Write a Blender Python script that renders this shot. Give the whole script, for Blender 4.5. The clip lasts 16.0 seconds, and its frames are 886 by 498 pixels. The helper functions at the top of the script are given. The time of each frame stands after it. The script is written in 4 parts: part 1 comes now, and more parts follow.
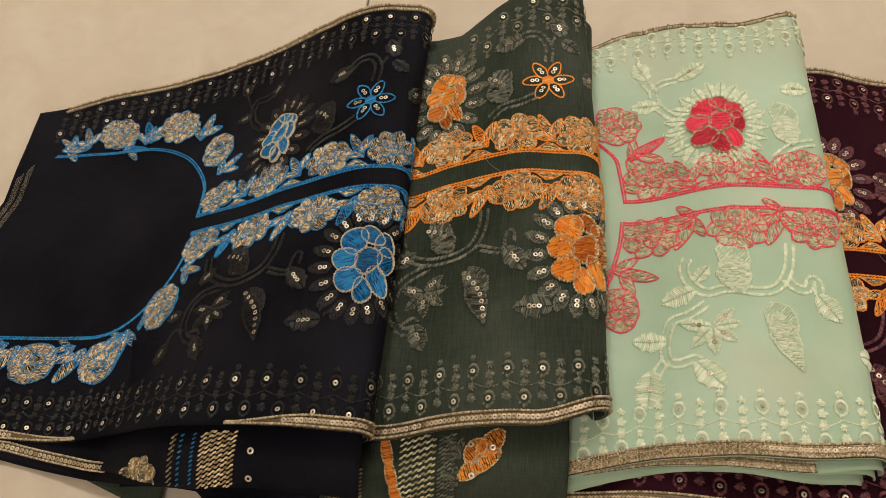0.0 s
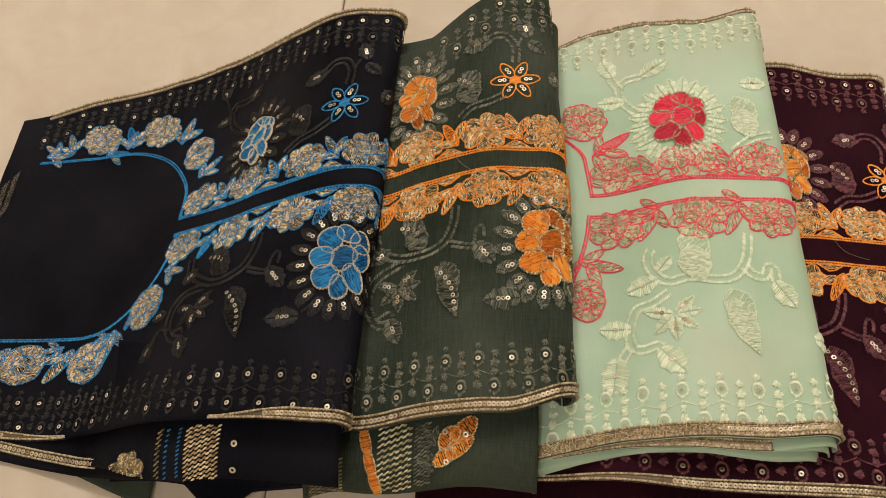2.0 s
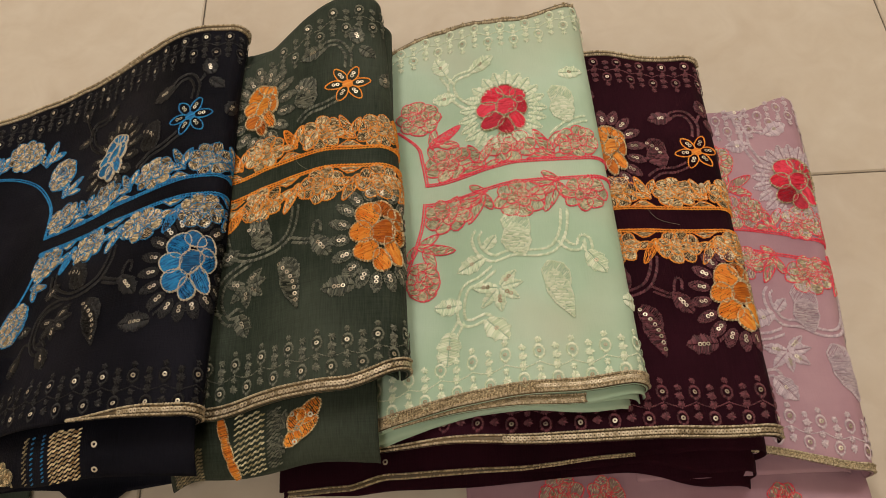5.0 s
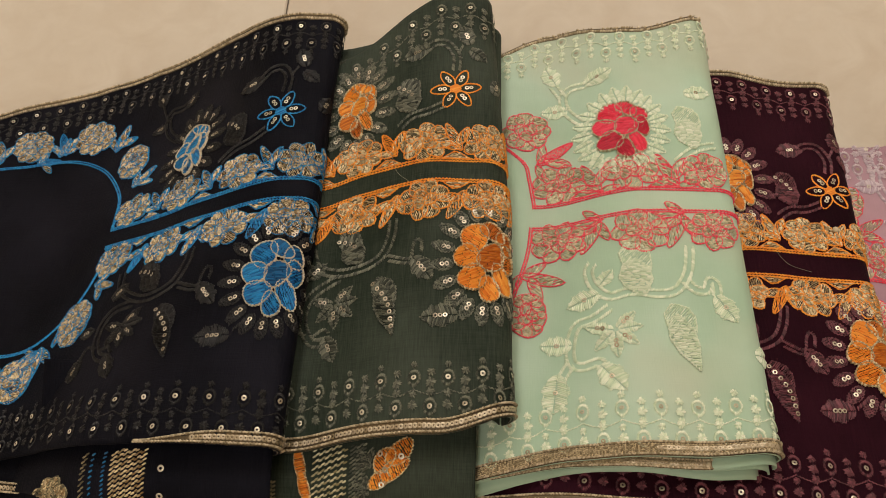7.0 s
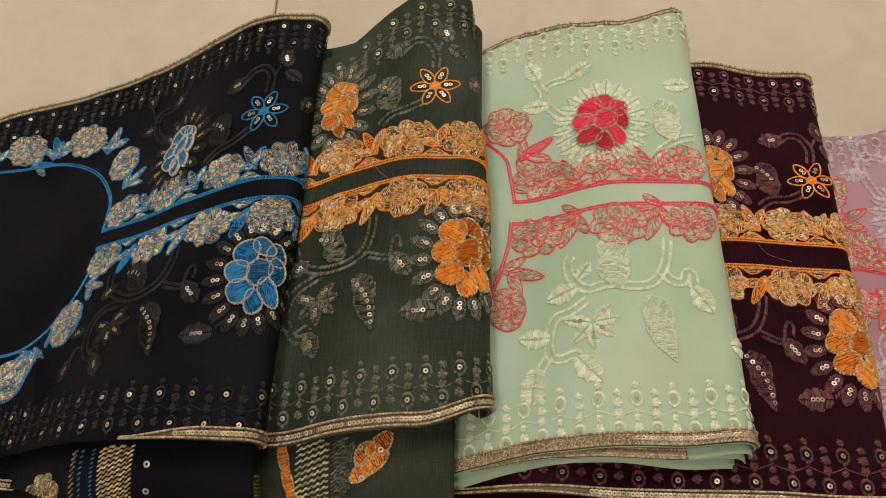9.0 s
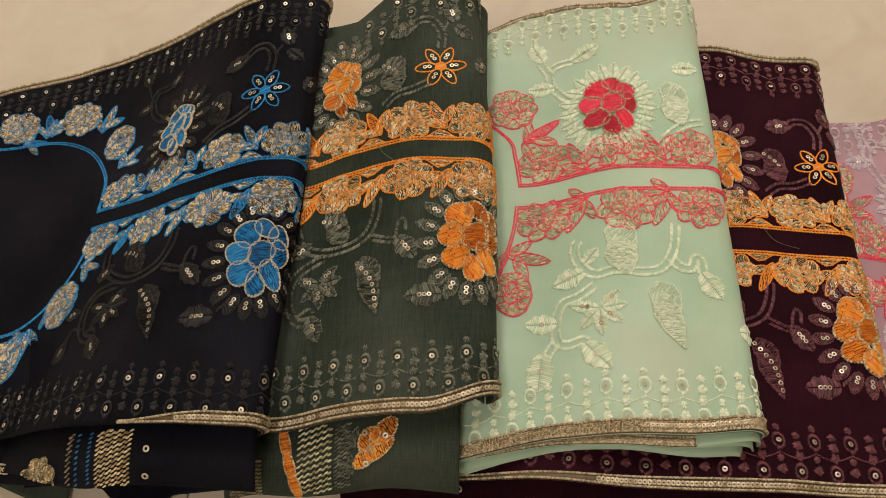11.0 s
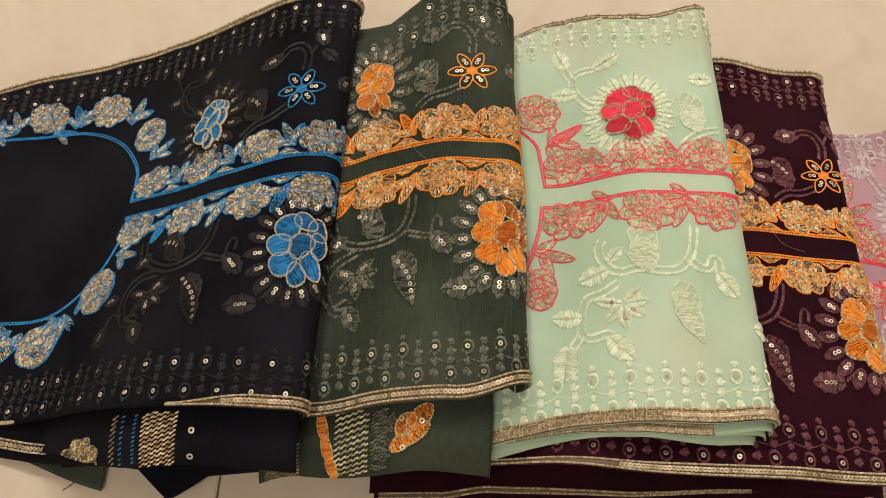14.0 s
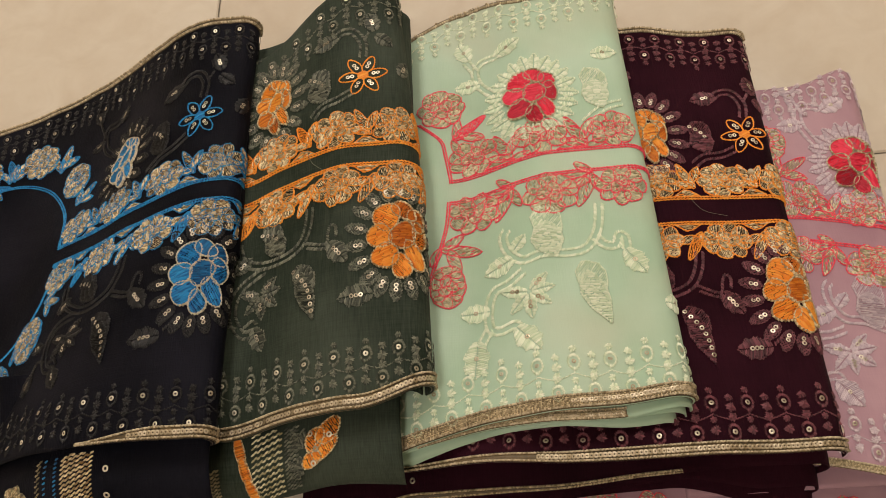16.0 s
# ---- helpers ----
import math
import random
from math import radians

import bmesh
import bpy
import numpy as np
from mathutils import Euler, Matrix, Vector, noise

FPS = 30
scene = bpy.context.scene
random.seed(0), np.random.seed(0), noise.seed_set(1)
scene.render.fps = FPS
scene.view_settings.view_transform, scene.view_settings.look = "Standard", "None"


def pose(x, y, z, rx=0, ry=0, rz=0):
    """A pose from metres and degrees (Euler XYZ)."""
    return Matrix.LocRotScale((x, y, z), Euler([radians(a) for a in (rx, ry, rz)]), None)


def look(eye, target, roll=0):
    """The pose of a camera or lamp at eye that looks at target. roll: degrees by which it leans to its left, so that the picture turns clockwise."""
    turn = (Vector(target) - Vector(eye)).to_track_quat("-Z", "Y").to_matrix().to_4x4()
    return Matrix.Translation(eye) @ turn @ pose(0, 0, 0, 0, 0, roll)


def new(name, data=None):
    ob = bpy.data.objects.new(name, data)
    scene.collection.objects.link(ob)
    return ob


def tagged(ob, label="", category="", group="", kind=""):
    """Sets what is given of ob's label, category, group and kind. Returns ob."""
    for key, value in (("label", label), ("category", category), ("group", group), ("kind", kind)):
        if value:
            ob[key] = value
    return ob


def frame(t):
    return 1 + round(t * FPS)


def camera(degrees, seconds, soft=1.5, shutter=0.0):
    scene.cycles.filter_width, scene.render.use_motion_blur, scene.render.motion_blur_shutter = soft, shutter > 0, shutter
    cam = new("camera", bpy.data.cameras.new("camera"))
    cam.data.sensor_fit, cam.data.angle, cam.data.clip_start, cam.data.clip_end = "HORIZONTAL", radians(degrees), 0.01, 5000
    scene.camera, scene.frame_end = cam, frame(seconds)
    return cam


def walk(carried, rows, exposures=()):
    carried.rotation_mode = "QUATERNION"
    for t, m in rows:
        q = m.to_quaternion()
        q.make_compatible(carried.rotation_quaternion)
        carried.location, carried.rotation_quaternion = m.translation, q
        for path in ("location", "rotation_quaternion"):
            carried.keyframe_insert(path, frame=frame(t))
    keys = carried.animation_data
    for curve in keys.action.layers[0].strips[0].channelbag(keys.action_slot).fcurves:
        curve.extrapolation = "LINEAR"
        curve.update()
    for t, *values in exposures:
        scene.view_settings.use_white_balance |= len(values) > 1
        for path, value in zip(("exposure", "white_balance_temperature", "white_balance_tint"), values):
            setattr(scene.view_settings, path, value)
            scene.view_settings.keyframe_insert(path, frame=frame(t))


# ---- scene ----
cam = camera(55.9, 16.0, soft=0.6)
PATH = [
    (0, (0.018, 0.062, 0.507), (-0.146, 1.049, -1.225), -5.4),
    (0.5, (0.024, 0.051, 0.516), (-0.145, 1.037, -1.216), -5.8),
    (1, (0.026, 0.044, 0.521), (-0.137, 1.023, -1.216), -5.8),
    (1.5, (0.025, 0.05, 0.514), (-0.131, 1.028, -1.224), -5.8),
    (2, (0.031, 0.055, 0.523), (-0.115, 1.03, -1.217), -5.9),
    (2.5, (0.039, 0.045, 0.565), (-0.083, 1.026, -1.173), -5.6),
    (3, (0.087, 0.034, 0.536), (0.008, 1.026, -1.199), -5.4),
    (3.2, (0.116, 0.032, 0.537), (0.039, 1.024, -1.198), -6.3),
    (5.3, (0.088, 0.029, 0.553), (0.073, 1.015, -1.187), -3.9),
    (5.5, (0.067, 0.035, 0.556), (0.043, 1.012, -1.188), -3.6),
    (6, (0.029, 0.051, 0.552), (-0.011, 1.028, -1.193), -2.2),
    (6.5, (0.034, 0.062, 0.524), (-0.024, 1.037, -1.222), -1.9),
    (7, (0.047, 0.071, 0.516), (-0.021, 1.043, -1.231), -2.2),
    (7.5, (0.058, 0.072, 0.521), (-0.017, 1.043, -1.225), -2.8),
    (8, (0.061, 0.072, 0.519), (-0.018, 1.042, -1.228), -3.3),
    (8.5, (0.063, 0.07, 0.518), (-0.026, 1.035, -1.232), -4.1),
    (9, (0.068, 0.07, 0.521), (-0.037, 1.027, -1.232), -5.1),
    (11.5, (0.046, 0.072, 0.513), (0.006, 1.0, -1.258), -0.7),
    (12, (-0.022, 0.068, 0.516), (-0.001, 1.008, -1.249), 4.4),
    (12.5, (-0.097, 0.091, 0.479), (-0.034, 1.017, -1.293), 8.7),
    (13, (-0.127, 0.117, 0.44), (-0.068, 1.046, -1.33), 9.5),
    (13.5, (-0.057, 0.085, 0.494), (-0.03, 1.016, -1.275), 6.6),
    (14, (0.022, 0.059, 0.535), (0.018, 0.984, -1.239), 2.0),
    (14.5, (0.068, 0.056, 0.53), (0.017, 0.98, -1.243), -3.4),
    (15, (0.1, 0.077, 0.506), (0.008, 1.005, -1.263), -7.9),
    (15.5, (0.117, 0.073, 0.512), (-0.008, 1.013, -1.249), -10.9),
    (16, (0.112, 0.059, 0.521), (-0.023, 1.007, -1.235), -11.9),
]
STOPS = [(0, -.10), (.5, .03), (1, .0), (2, .0), (3, -.06), (5.5, -.22), (6.5, -.17), (8.5, -.18), (11.5, -.1), (12, .0), (12.5, .02), (13, .18), (13.5, .26), (14, .12), (14.5, -.04), (15, -.08), (16, -.08)]
walk(cam, [(t, look(eye, target, roll)) for t, eye, target, roll in PATH], STOPS)

# ---- light ----
world = bpy.data.worlds.new("room_air")
scene.world = world
world.use_nodes = True
world.node_tree.nodes["Background"].inputs[0].default_value = (1.0, 0.93, 0.84, 1)
world.node_tree.nodes["Background"].inputs[1].default_value = 0.06


def overhead_lamp(x, y, sx, sy, watts):
    data = bpy.data.lights.new("overhead_panel", "AREA")
    data.shape, data.size, data.size_y, data.energy, data.color = "RECTANGLE", sx, sy, watts, (1.0, 0.905, 0.815)
    ob = new("overhead_panel", data)
    ob.matrix_world = pose(x, y, 2.66)
    return ob


# Two ceiling lamps behind the pile, mirrored softly in the tiles.
overhead_lamp(-0.55, 1.75, 0.6, 0.6, 24)
overhead_lamp(0.9, 1.6, 0.6, 0.6, 24)
# Added fill lamp, no known source: brightens the pile's front and the floor there.
overhead_lamp(-0.5, -1.0, 0.6, 0.6, 20)


# ---- materials ----
def nodes_of(name):
    m = bpy.data.materials.new(name)
    m.use_nodes = True
    return m, m.node_tree.nodes, m.node_tree.links, m.node_tree.nodes["Principled BSDF"]


def cloth(name, a, b, rough=0.75, sheen=0.25, weave=0.9, alpha=1.0, slub=0.5, gloss=0.03, under=None):
    """A woven cloth: two close tones, slubs along the yarn, a fine weave relief and soft creases."""
    m, n, l, p = nodes_of(name)
    co = n.new("ShaderNodeTexCoord")
    big = n.new("ShaderNodeTexNoise"); big.inputs["Scale"].default_value = 14; big.inputs["Detail"].default_value = 5
    l.new(co.outputs["Object"], big.inputs["Vector"])
    st = n.new("ShaderNodeMapping"); st.inputs["Scale"].default_value = (1500, 90, 200)
    l.new(co.outputs["Object"], st.inputs["Vector"])
    yarn = n.new("ShaderNodeTexNoise"); yarn.inputs["Scale"].default_value = 1; yarn.inputs["Detail"].default_value = 3
    l.new(st.outputs[0], yarn.inputs["Vector"])
    st2 = n.new("ShaderNodeMapping"); st2.inputs["Scale"].default_value = (50, 1300, 200)
    l.new(co.outputs["Object"], st2.inputs["Vector"])
    yarn2 = n.new("ShaderNodeTexNoise"); yarn2.inputs["Scale"].default_value = 1; yarn2.inputs["Detail"].default_value = 2
    l.new(st2.outputs[0], yarn2.inputs["Vector"])
    add = n.new("ShaderNodeMix")
    add.inputs[0].default_value = 0.3
    l.new(yarn.outputs[0], add.inputs[2]); l.new(yarn2.outputs[0], add.inputs[3])
    mixf = n.new("ShaderNodeMath"); mixf.operation = "MULTIPLY_ADD"
    mixf.inputs[1].default_value = slub
    l.new(add.outputs[0], mixf.inputs[0]); l.new(big.outputs[0], mixf.inputs[2])
    even = n.new("ShaderNodeMath"); even.operation = "DIVIDE"
    even.inputs[1].default_value = 1 + slub
    l.new(mixf.outputs[0], even.inputs[0])
    ramp = n.new("ShaderNodeValToRGB")
    ramp.color_ramp.elements[0].position, ramp.color_ramp.elements[0].color = 0.37, (*a, 1)
    ramp.color_ramp.elements[1].position, ramp.color_ramp.elements[1].color = 0.63, (*b, 1)
    l.new(even.outputs[0], ramp.inputs[0])
    if under:
        low = n.new("ShaderNodeTexNoise"); low.inputs["Scale"].default_value = 11; low.inputs["Detail"].default_value = 2
        l.new(co.outputs["Object"], low.inputs["Vector"])
        fac = n.new("ShaderNodeMapRange")
        fac.inputs["From Min"].default_value, fac.inputs["From Max"].default_value, fac.inputs["To Max"].default_value = 0.52, 0.70, 0.55
        l.new(low.outputs[0], fac.inputs["Value"])
        mix = n.new("ShaderNodeMix"); mix.data_type = "RGBA"
        mix.inputs[7].default_value = (*under, 1)
        l.new(fac.outputs[0], mix.inputs[0]); l.new(ramp.outputs[0], mix.inputs[6])
        l.new(mix.outputs[2], p.inputs["Base Color"])
    else:
        l.new(ramp.outputs[0], p.inputs["Base Color"])
    bump = n.new("ShaderNodeBump"); bump.inputs["Strength"].default_value = weave; bump.inputs["Distance"].default_value = 0.0005
    l.new(add.outputs[0], bump.inputs["Height"])
    l.new(bump.outputs[0], p.inputs["Normal"])
    p.inputs["Roughness"].default_value = rough
    p.inputs["Specular IOR Level"].default_value = gloss
    p.inputs["Sheen Weight"].default_value = sheen * 0.25
    p.inputs["Sheen Roughness"].default_value = 0.5
    p.inputs["Alpha"].default_value = alpha
    return m


def thread(name, a, b, rough=0.5, metal=0.0, sheen=0.15):
    """Embroidery yarn; each stitch has its own tone between the two."""
    m, n, l, p = nodes_of(name)
    geo = n.new("ShaderNodeNewGeometry")
    ramp = n.new("ShaderNodeValToRGB")
    ramp.color_ramp.elements[0].color, ramp.color_ramp.elements[1].color = (*a, 1), (*b, 1)
    l.new(geo.outputs["Random Per Island"], ramp.inputs[0])
    co = n.new("ShaderNodeTexCoord")
    fine = n.new("ShaderNodeTexNoise"); fine.inputs["Scale"].default_value = 2500; fine.inputs["Detail"].default_value = 2
    l.new(co.outputs["Object"], fine.inputs["Vector"])
    bump = n.new("ShaderNodeBump"); bump.inputs["Strength"].default_value = 0.4; bump.inputs["Distance"].default_value = 0.0003
    l.new(fine.outputs[0], bump.inputs["Height"]); l.new(bump.outputs[0], p.inputs["Normal"])
    l.new(ramp.outputs[0], p.inputs["Base Color"])
    p.inputs["Roughness"].default_value, p.inputs["Metallic"].default_value = rough, metal
    p.inputs["Sheen Weight"].default_value = sheen * 0.2
    p.inputs["Specular IOR Level"].default_value = 0.3
    return m


def foil(name, a, b, rough=0.22):
    m, n, l, p = nodes_of(name)
    info = n.new("ShaderNodeObjectInfo")
    ramp = n.new("ShaderNodeValToRGB")
    ramp.color_ramp.elements[0].color, ramp.color_ramp.elements[1].color = (*a, 1), (*b, 1)
    l.new(info.outputs["Random"], ramp.inputs[0])
    l.new(ramp.outputs[0], p.inputs["Base Color"])
    p.inputs["Roughness"].default_value, p.inputs["Metallic"].default_value = rough, 0.85
    return m


def tile_mat():
    m, n, l, p = nodes_of("cream_porcelain")
    co = n.new("ShaderNodeTexCoord")
    a = n.new("ShaderNodeTexNoise"); a.inputs["Scale"].default_value = 5; a.inputs["Detail"].default_value = 8; a.inputs["Roughness"].default_value = 0.65
    l.new(co.outputs["Object"], a.inputs["Vector"])
    b = n.new("ShaderNodeTexNoise"); b.inputs["Scale"].default_value = 26; b.inputs["Detail"].default_value = 6; b.inputs["Distortion"].default_value = 1.2
    l.new(co.outputs["Object"], b.inputs["Vector"])
    s = n.new("ShaderNodeMath"); s.operation = "MULTIPLY_ADD"; s.inputs[1].default_value = 0.5
    l.new(b.outputs[0], s.inputs[0]); l.new(a.outputs[0], s.inputs[2])
    r = n.new("ShaderNodeValToRGB")
    r.color_ramp.elements[0].position, r.color_ramp.elements[0].color = 0.55, (0.56, 0.475, 0.375, 1)
    r.color_ramp.elements[1].position, r.color_ramp.elements[1].color = 0.95, (0.66, 0.59, 0.49, 1)
    l.new(s.outputs[0], r.inputs[0]); l.new(r.outputs[0], p.inputs["Base Color"])
    rr = n.new("ShaderNodeMapRange"); rr.inputs["To Min"].default_value = 0.16; rr.inputs["To Max"].default_value = 0.3
    l.new(b.outputs[0], rr.inputs["Value"]); l.new(rr.outputs[0], p.inputs["Roughness"])
    p.inputs["Specular IOR Level"].default_value = 0.45
    return m


def plain(name, a, b, scale=6.0, rough=0.8):
    m, n, l, p = nodes_of(name)
    co = n.new("ShaderNodeTexCoord")
    t = n.new("ShaderNodeTexNoise"); t.inputs["Scale"].default_value = scale; t.inputs["Detail"].default_value = 6
    l.new(co.outputs["Object"], t.inputs["Vector"])
    r = n.new("ShaderNodeValToRGB")
    r.color_ramp.elements[0].position, r.color_ramp.elements[0].color = 0.3, (*a, 1)
    r.color_ramp.elements[1].position, r.color_ramp.elements[1].color = 0.7, (*b, 1)
    l.new(t.outputs[0], r.inputs[0]); l.new(r.outputs[0], p.inputs["Base Color"])
    p.inputs["Roughness"].default_value = rough
    return m


M_TILE = tile_mat()
M_GROUT = plain("grey_grout", (0.10, 0.085, 0.065), (0.2, 0.17, 0.13), 60)
M_WALL = plain("cream_paint", (0.72, 0.67, 0.58), (0.8, 0.75, 0.66))
M_CEIL = plain("white_paint", (0.78, 0.76, 0.72), (0.82, 0.8, 0.76))
C_BLACK = cloth("black_georgette", (0.0026, 0.0028, 0.0052), (0.0105, 0.0104, 0.0165), 0.6, 0.03, gloss=0.05)
C_SHEER = cloth("black_organza", (0.02, 0.018, 0.018), (0.05, 0.045, 0.04), 0.5, 0.4, alpha=0.72)
C_STRIP = cloth("veiled_gold_ribbon", (0.020, 0.018, 0.015), (0.22, 0.19, 0.145), 0.5, 0.1, alpha=0.40, slub=1.2, gloss=0.2)
C_GREEN = cloth("olive_green_cloth", (0.016, 0.024, 0.016), (0.056, 0.070, 0.053), 0.62, 0.06, slub=0.75, gloss=0.08)
C_MINT = cloth("mint_georgette", (0.39, 0.55, 0.40), (0.49, 0.64, 0.50), 0.6, 0.3, weave=0.18, slub=0.10, gloss=0.2, under=(0.52, 0.53, 0.40))
C_MAROON = cloth("maroon_georgette", (0.013, 0.0026, 0.0055), (0.030, 0.0062, 0.0125), 0.7, 0.04)
C_PINK = cloth("dusty_pink_georgette", (0.36, 0.20, 0.25), (0.47, 0.29, 0.34), 0.6, 0.3, weave=0.18, slub=0.10, gloss=0.2)
C_GOLD = cloth("gold_ribbon", (0.03, 0.021, 0.010), (0.17, 0.12, 0.06), 0.4, 0.1, gloss=0.4)
T_BLUE = thread("blue_thread", (0.006, 0.12, 0.36), (0.03, 0.36, 0.72), 0.34)
T_NAVY = thread("deep_blue_thread", (0.006, 0.08, 0.22), (0.015, 0.22, 0.5), 0.38)
T_TAN = thread("champagne_zari", (0.26, 0.15, 0.055), (1.0, 0.84, 0.53), 0.34, 0.15)
T_GREY = thread("grey_gold_zari", (0.09, 0.08, 0.05), (0.42, 0.35, 0.20), 0.4, 0.35)
T_CREAM = thread("cream_thread", (0.55, 0.45, 0.30), (0.85, 0.76, 0.58), 0.5)
T_ORANGE = thread("orange_thread", (0.85, 0.24, 0.016), (1.0, 0.46, 0.07), 0.4)
T_RUST = thread("rust_thread", (0.52, 0.12, 0.010), (0.82, 0.28, 0.03), 0.4)
T_RED = thread("rose_red_thread", (0.80, 0.025, 0.065), (1.0, 0.085, 0.15), 0.42)
T_CRIM = thread("crimson_thread", (0.48, 0.012, 0.035), (0.72, 0.03, 0.07), 0.42)
T_CORAL = thread("coral_thread", (0.86, 0.035, 0.085), (1.0, 0.17, 0.21), 0.5)
T_SAGE = thread("beige_zari", (0.30, 0.25, 0.12), (0.90, 0.83, 0.58), 0.4, 0.12)
T_MINT = thread("pale_mint_thread", (0.62, 0.74, 0.52), (0.97, 1.0, 0.82), 0.45)
T_LILAC = thread("lilac_thread", (0.54, 0.42, 0.48), (0.80, 0.68, 0.70), 0.5)
T_BLACK = thread("black_thread", (0.003, 0.003, 0.0034), (0.024, 0.0225, 0.023), 0.3)
T_OLIVE = thread("grey_green_thread", (0.028, 0.034, 0.026), (0.25, 0.255, 0.19), 0.36)
T_WINE = thread("wine_thread", (0.04, 0.010, 0.015), (0.26, 0.08, 0.10), 0.4)
T_CORD = thread("pale_gold_cord", (0.30, 0.23, 0.13), (0.80, 0.68, 0.48), 0.4, 0.15)
T_BRONZE = thread("bronze_zari", (0.20, 0.15, 0.075), (0.76, 0.62, 0.39), 0.38, 0.2)
F_SILVER = foil("silver_foil", (0.36, 0.31, 0.23), (0.86, 0.79, 0.66), 0.34)
F_GOLD = foil("pale_gold_foil", (0.34, 0.27, 0.17), (0.64, 0.55, 0.41), 0.4)


# ---- mesh helpers ----
def smooth(t):
    t = np.clip(t, 0, 1)
    return t * t * (3 - 2 * t)


def ripple(x, y, seed, amp):
    """Soft creases of cloth, in metres."""
    s = seed * 1.7
    return amp * (0.5 * np.sin(31 * x + 17 * y + s) + 0.3 * np.sin(-23 * x + 67 * y + 2.1 * s) + 0.25 * np.sin(88 * x + 21 * y + 3.3 * s)
                  + 0.16 * np.sin(57 * x - 140 * y + s) + 0.1 * np.sin(190 * x + 93 * y + 0.7 * s)
                  + 0.09 * np.sin(310 * x - 120 * y + 4 * np.sin(23 * y + s)) * np.sin(33 * x + 41 * y + s) + 0.07 * np.sin(160 * x + 420 * y + 3 * np.sin(40 * x)) * np.sin(27 * x - 31 * y + 2 * s))


class Sheet:
    """A sheet of cloth laid over the pile. Its own x and y run over the plan; past xe it rolls over its fold of radius r, and
    before yc it droops over its front with radius rf."""

    def __init__(self, z, x0, x1, y0, y1, xe=9.0, r=0.01, yc=-9.0, rf=0.03, wave=0.0012, seed=1, skew=0.0, back=None, front=None, low=0.003, lean=0.0, slant=0.0, bend=0.0):
        self.z, self.x0, self.x1, self.y0, self.y1 = z, x0, x1, y0, y1
        self.xe, self.r, self.yc, self.rf, self.wave, self.seed, self.skew = xe, r, yc, rf, wave, seed, skew
        self.back, self.front, self.low, self.lean, self.slant, self.bend = back, front, low, lean, slant, bend

    def raw(self, x, y):
        fold = self.xe + self.slant * (y - 0.33) + self.bend * np.maximum(y - 0.33, 0)
        xx = np.minimum(x, fold)
        a = np.maximum(x - fold, 0) / self.r
        a2 = np.minimum(a, 2.6)
        px = xx + self.r * np.sin(a2) + self.skew * (y - 0.33) - self.lean * np.maximum(0, 0.37 - y) * smooth((-0.20 - x) / 0.16)
        yy = np.maximum(y, self.yc)
        pz = self.z(xx, yy) + ripple(xx, yy, self.seed, self.wave) - self.r * (1 - np.cos(a2))
        b = np.maximum(self.yc - y, 0) / self.rf
        b2 = np.minimum(b, 1.45)
        py = yy - self.rf * np.sin(b2) - (b - b2) * self.rf * np.cos(1.45)
        pz = pz - self.rf * (1 - np.cos(b2)) - (b - b2) * self.rf * np.sin(1.45)
        return np.stack([px, py, np.maximum(pz, self.low)], -1)

    def at(self, x, y, h=0.0):
        x, y = np.asarray(x, float), np.asarray(y, float)
        e = 0.0008
        p = self.raw(x, y)
        n = np.cross(self.raw(x + e, y) - self.raw(x - e, y), self.raw(x, y + e) - self.raw(x, y - e))
        n /= np.linalg.norm(n, axis=-1, keepdims=True) + 1e-12
        return p + n * np.asarray(h, float)[..., None]

    def frame_at(self, x, y, h, turn=0.0, tip=0.0):
        o, u = Vector(self.at(x, y, h)), Vector(self.at(x + 0.001, y, h))
        ex = (u - o).normalized()
        n = (o - Vector(self.at(x, y, h - 0.001))).normalized()
        ey = n.cross(ex).normalized()
        m = Matrix((ex, ey, n)).transposed().to_4x4()
        return Matrix.Translation(o) @ m @ pose(0, 0, 0, tip, tip * 0.6, turn)

    def inside(self, x, y, pad=0.0):
        b = self.back(x) if self.back else self.y1
        f = self.front(x) if self.front else self.y0
        return self.x0 + pad < x < self.x1 - pad and f + pad < y < b - pad


def mesh_object(name, verts, faces, mats, slots=None, parent=None, label="", flat=False):
    base = np.array(parent["base"]) if parent else np.zeros(3)
    me = bpy.data.meshes.new(name)
    me.from_pydata((np.asarray(verts) - base).tolist(), [], faces)
    for m in mats:
        me.materials.append(m)
    if slots is not None:
        me.polygons.foreach_set("material_index", slots)
    if not flat:
        me.polygons.foreach_set("use_smooth", [True] * len(faces))
    me.update()
    ob = new(name, me)
    if parent:
        ob.parent = parent
    return tagged(ob, label)


def thing(name, base, label, category, group=""):
    ob = new(name)
    ob.empty_display_size = 0.02
    ob.location = base
    ob["base"] = base
    return tagged(ob, label, category, group)


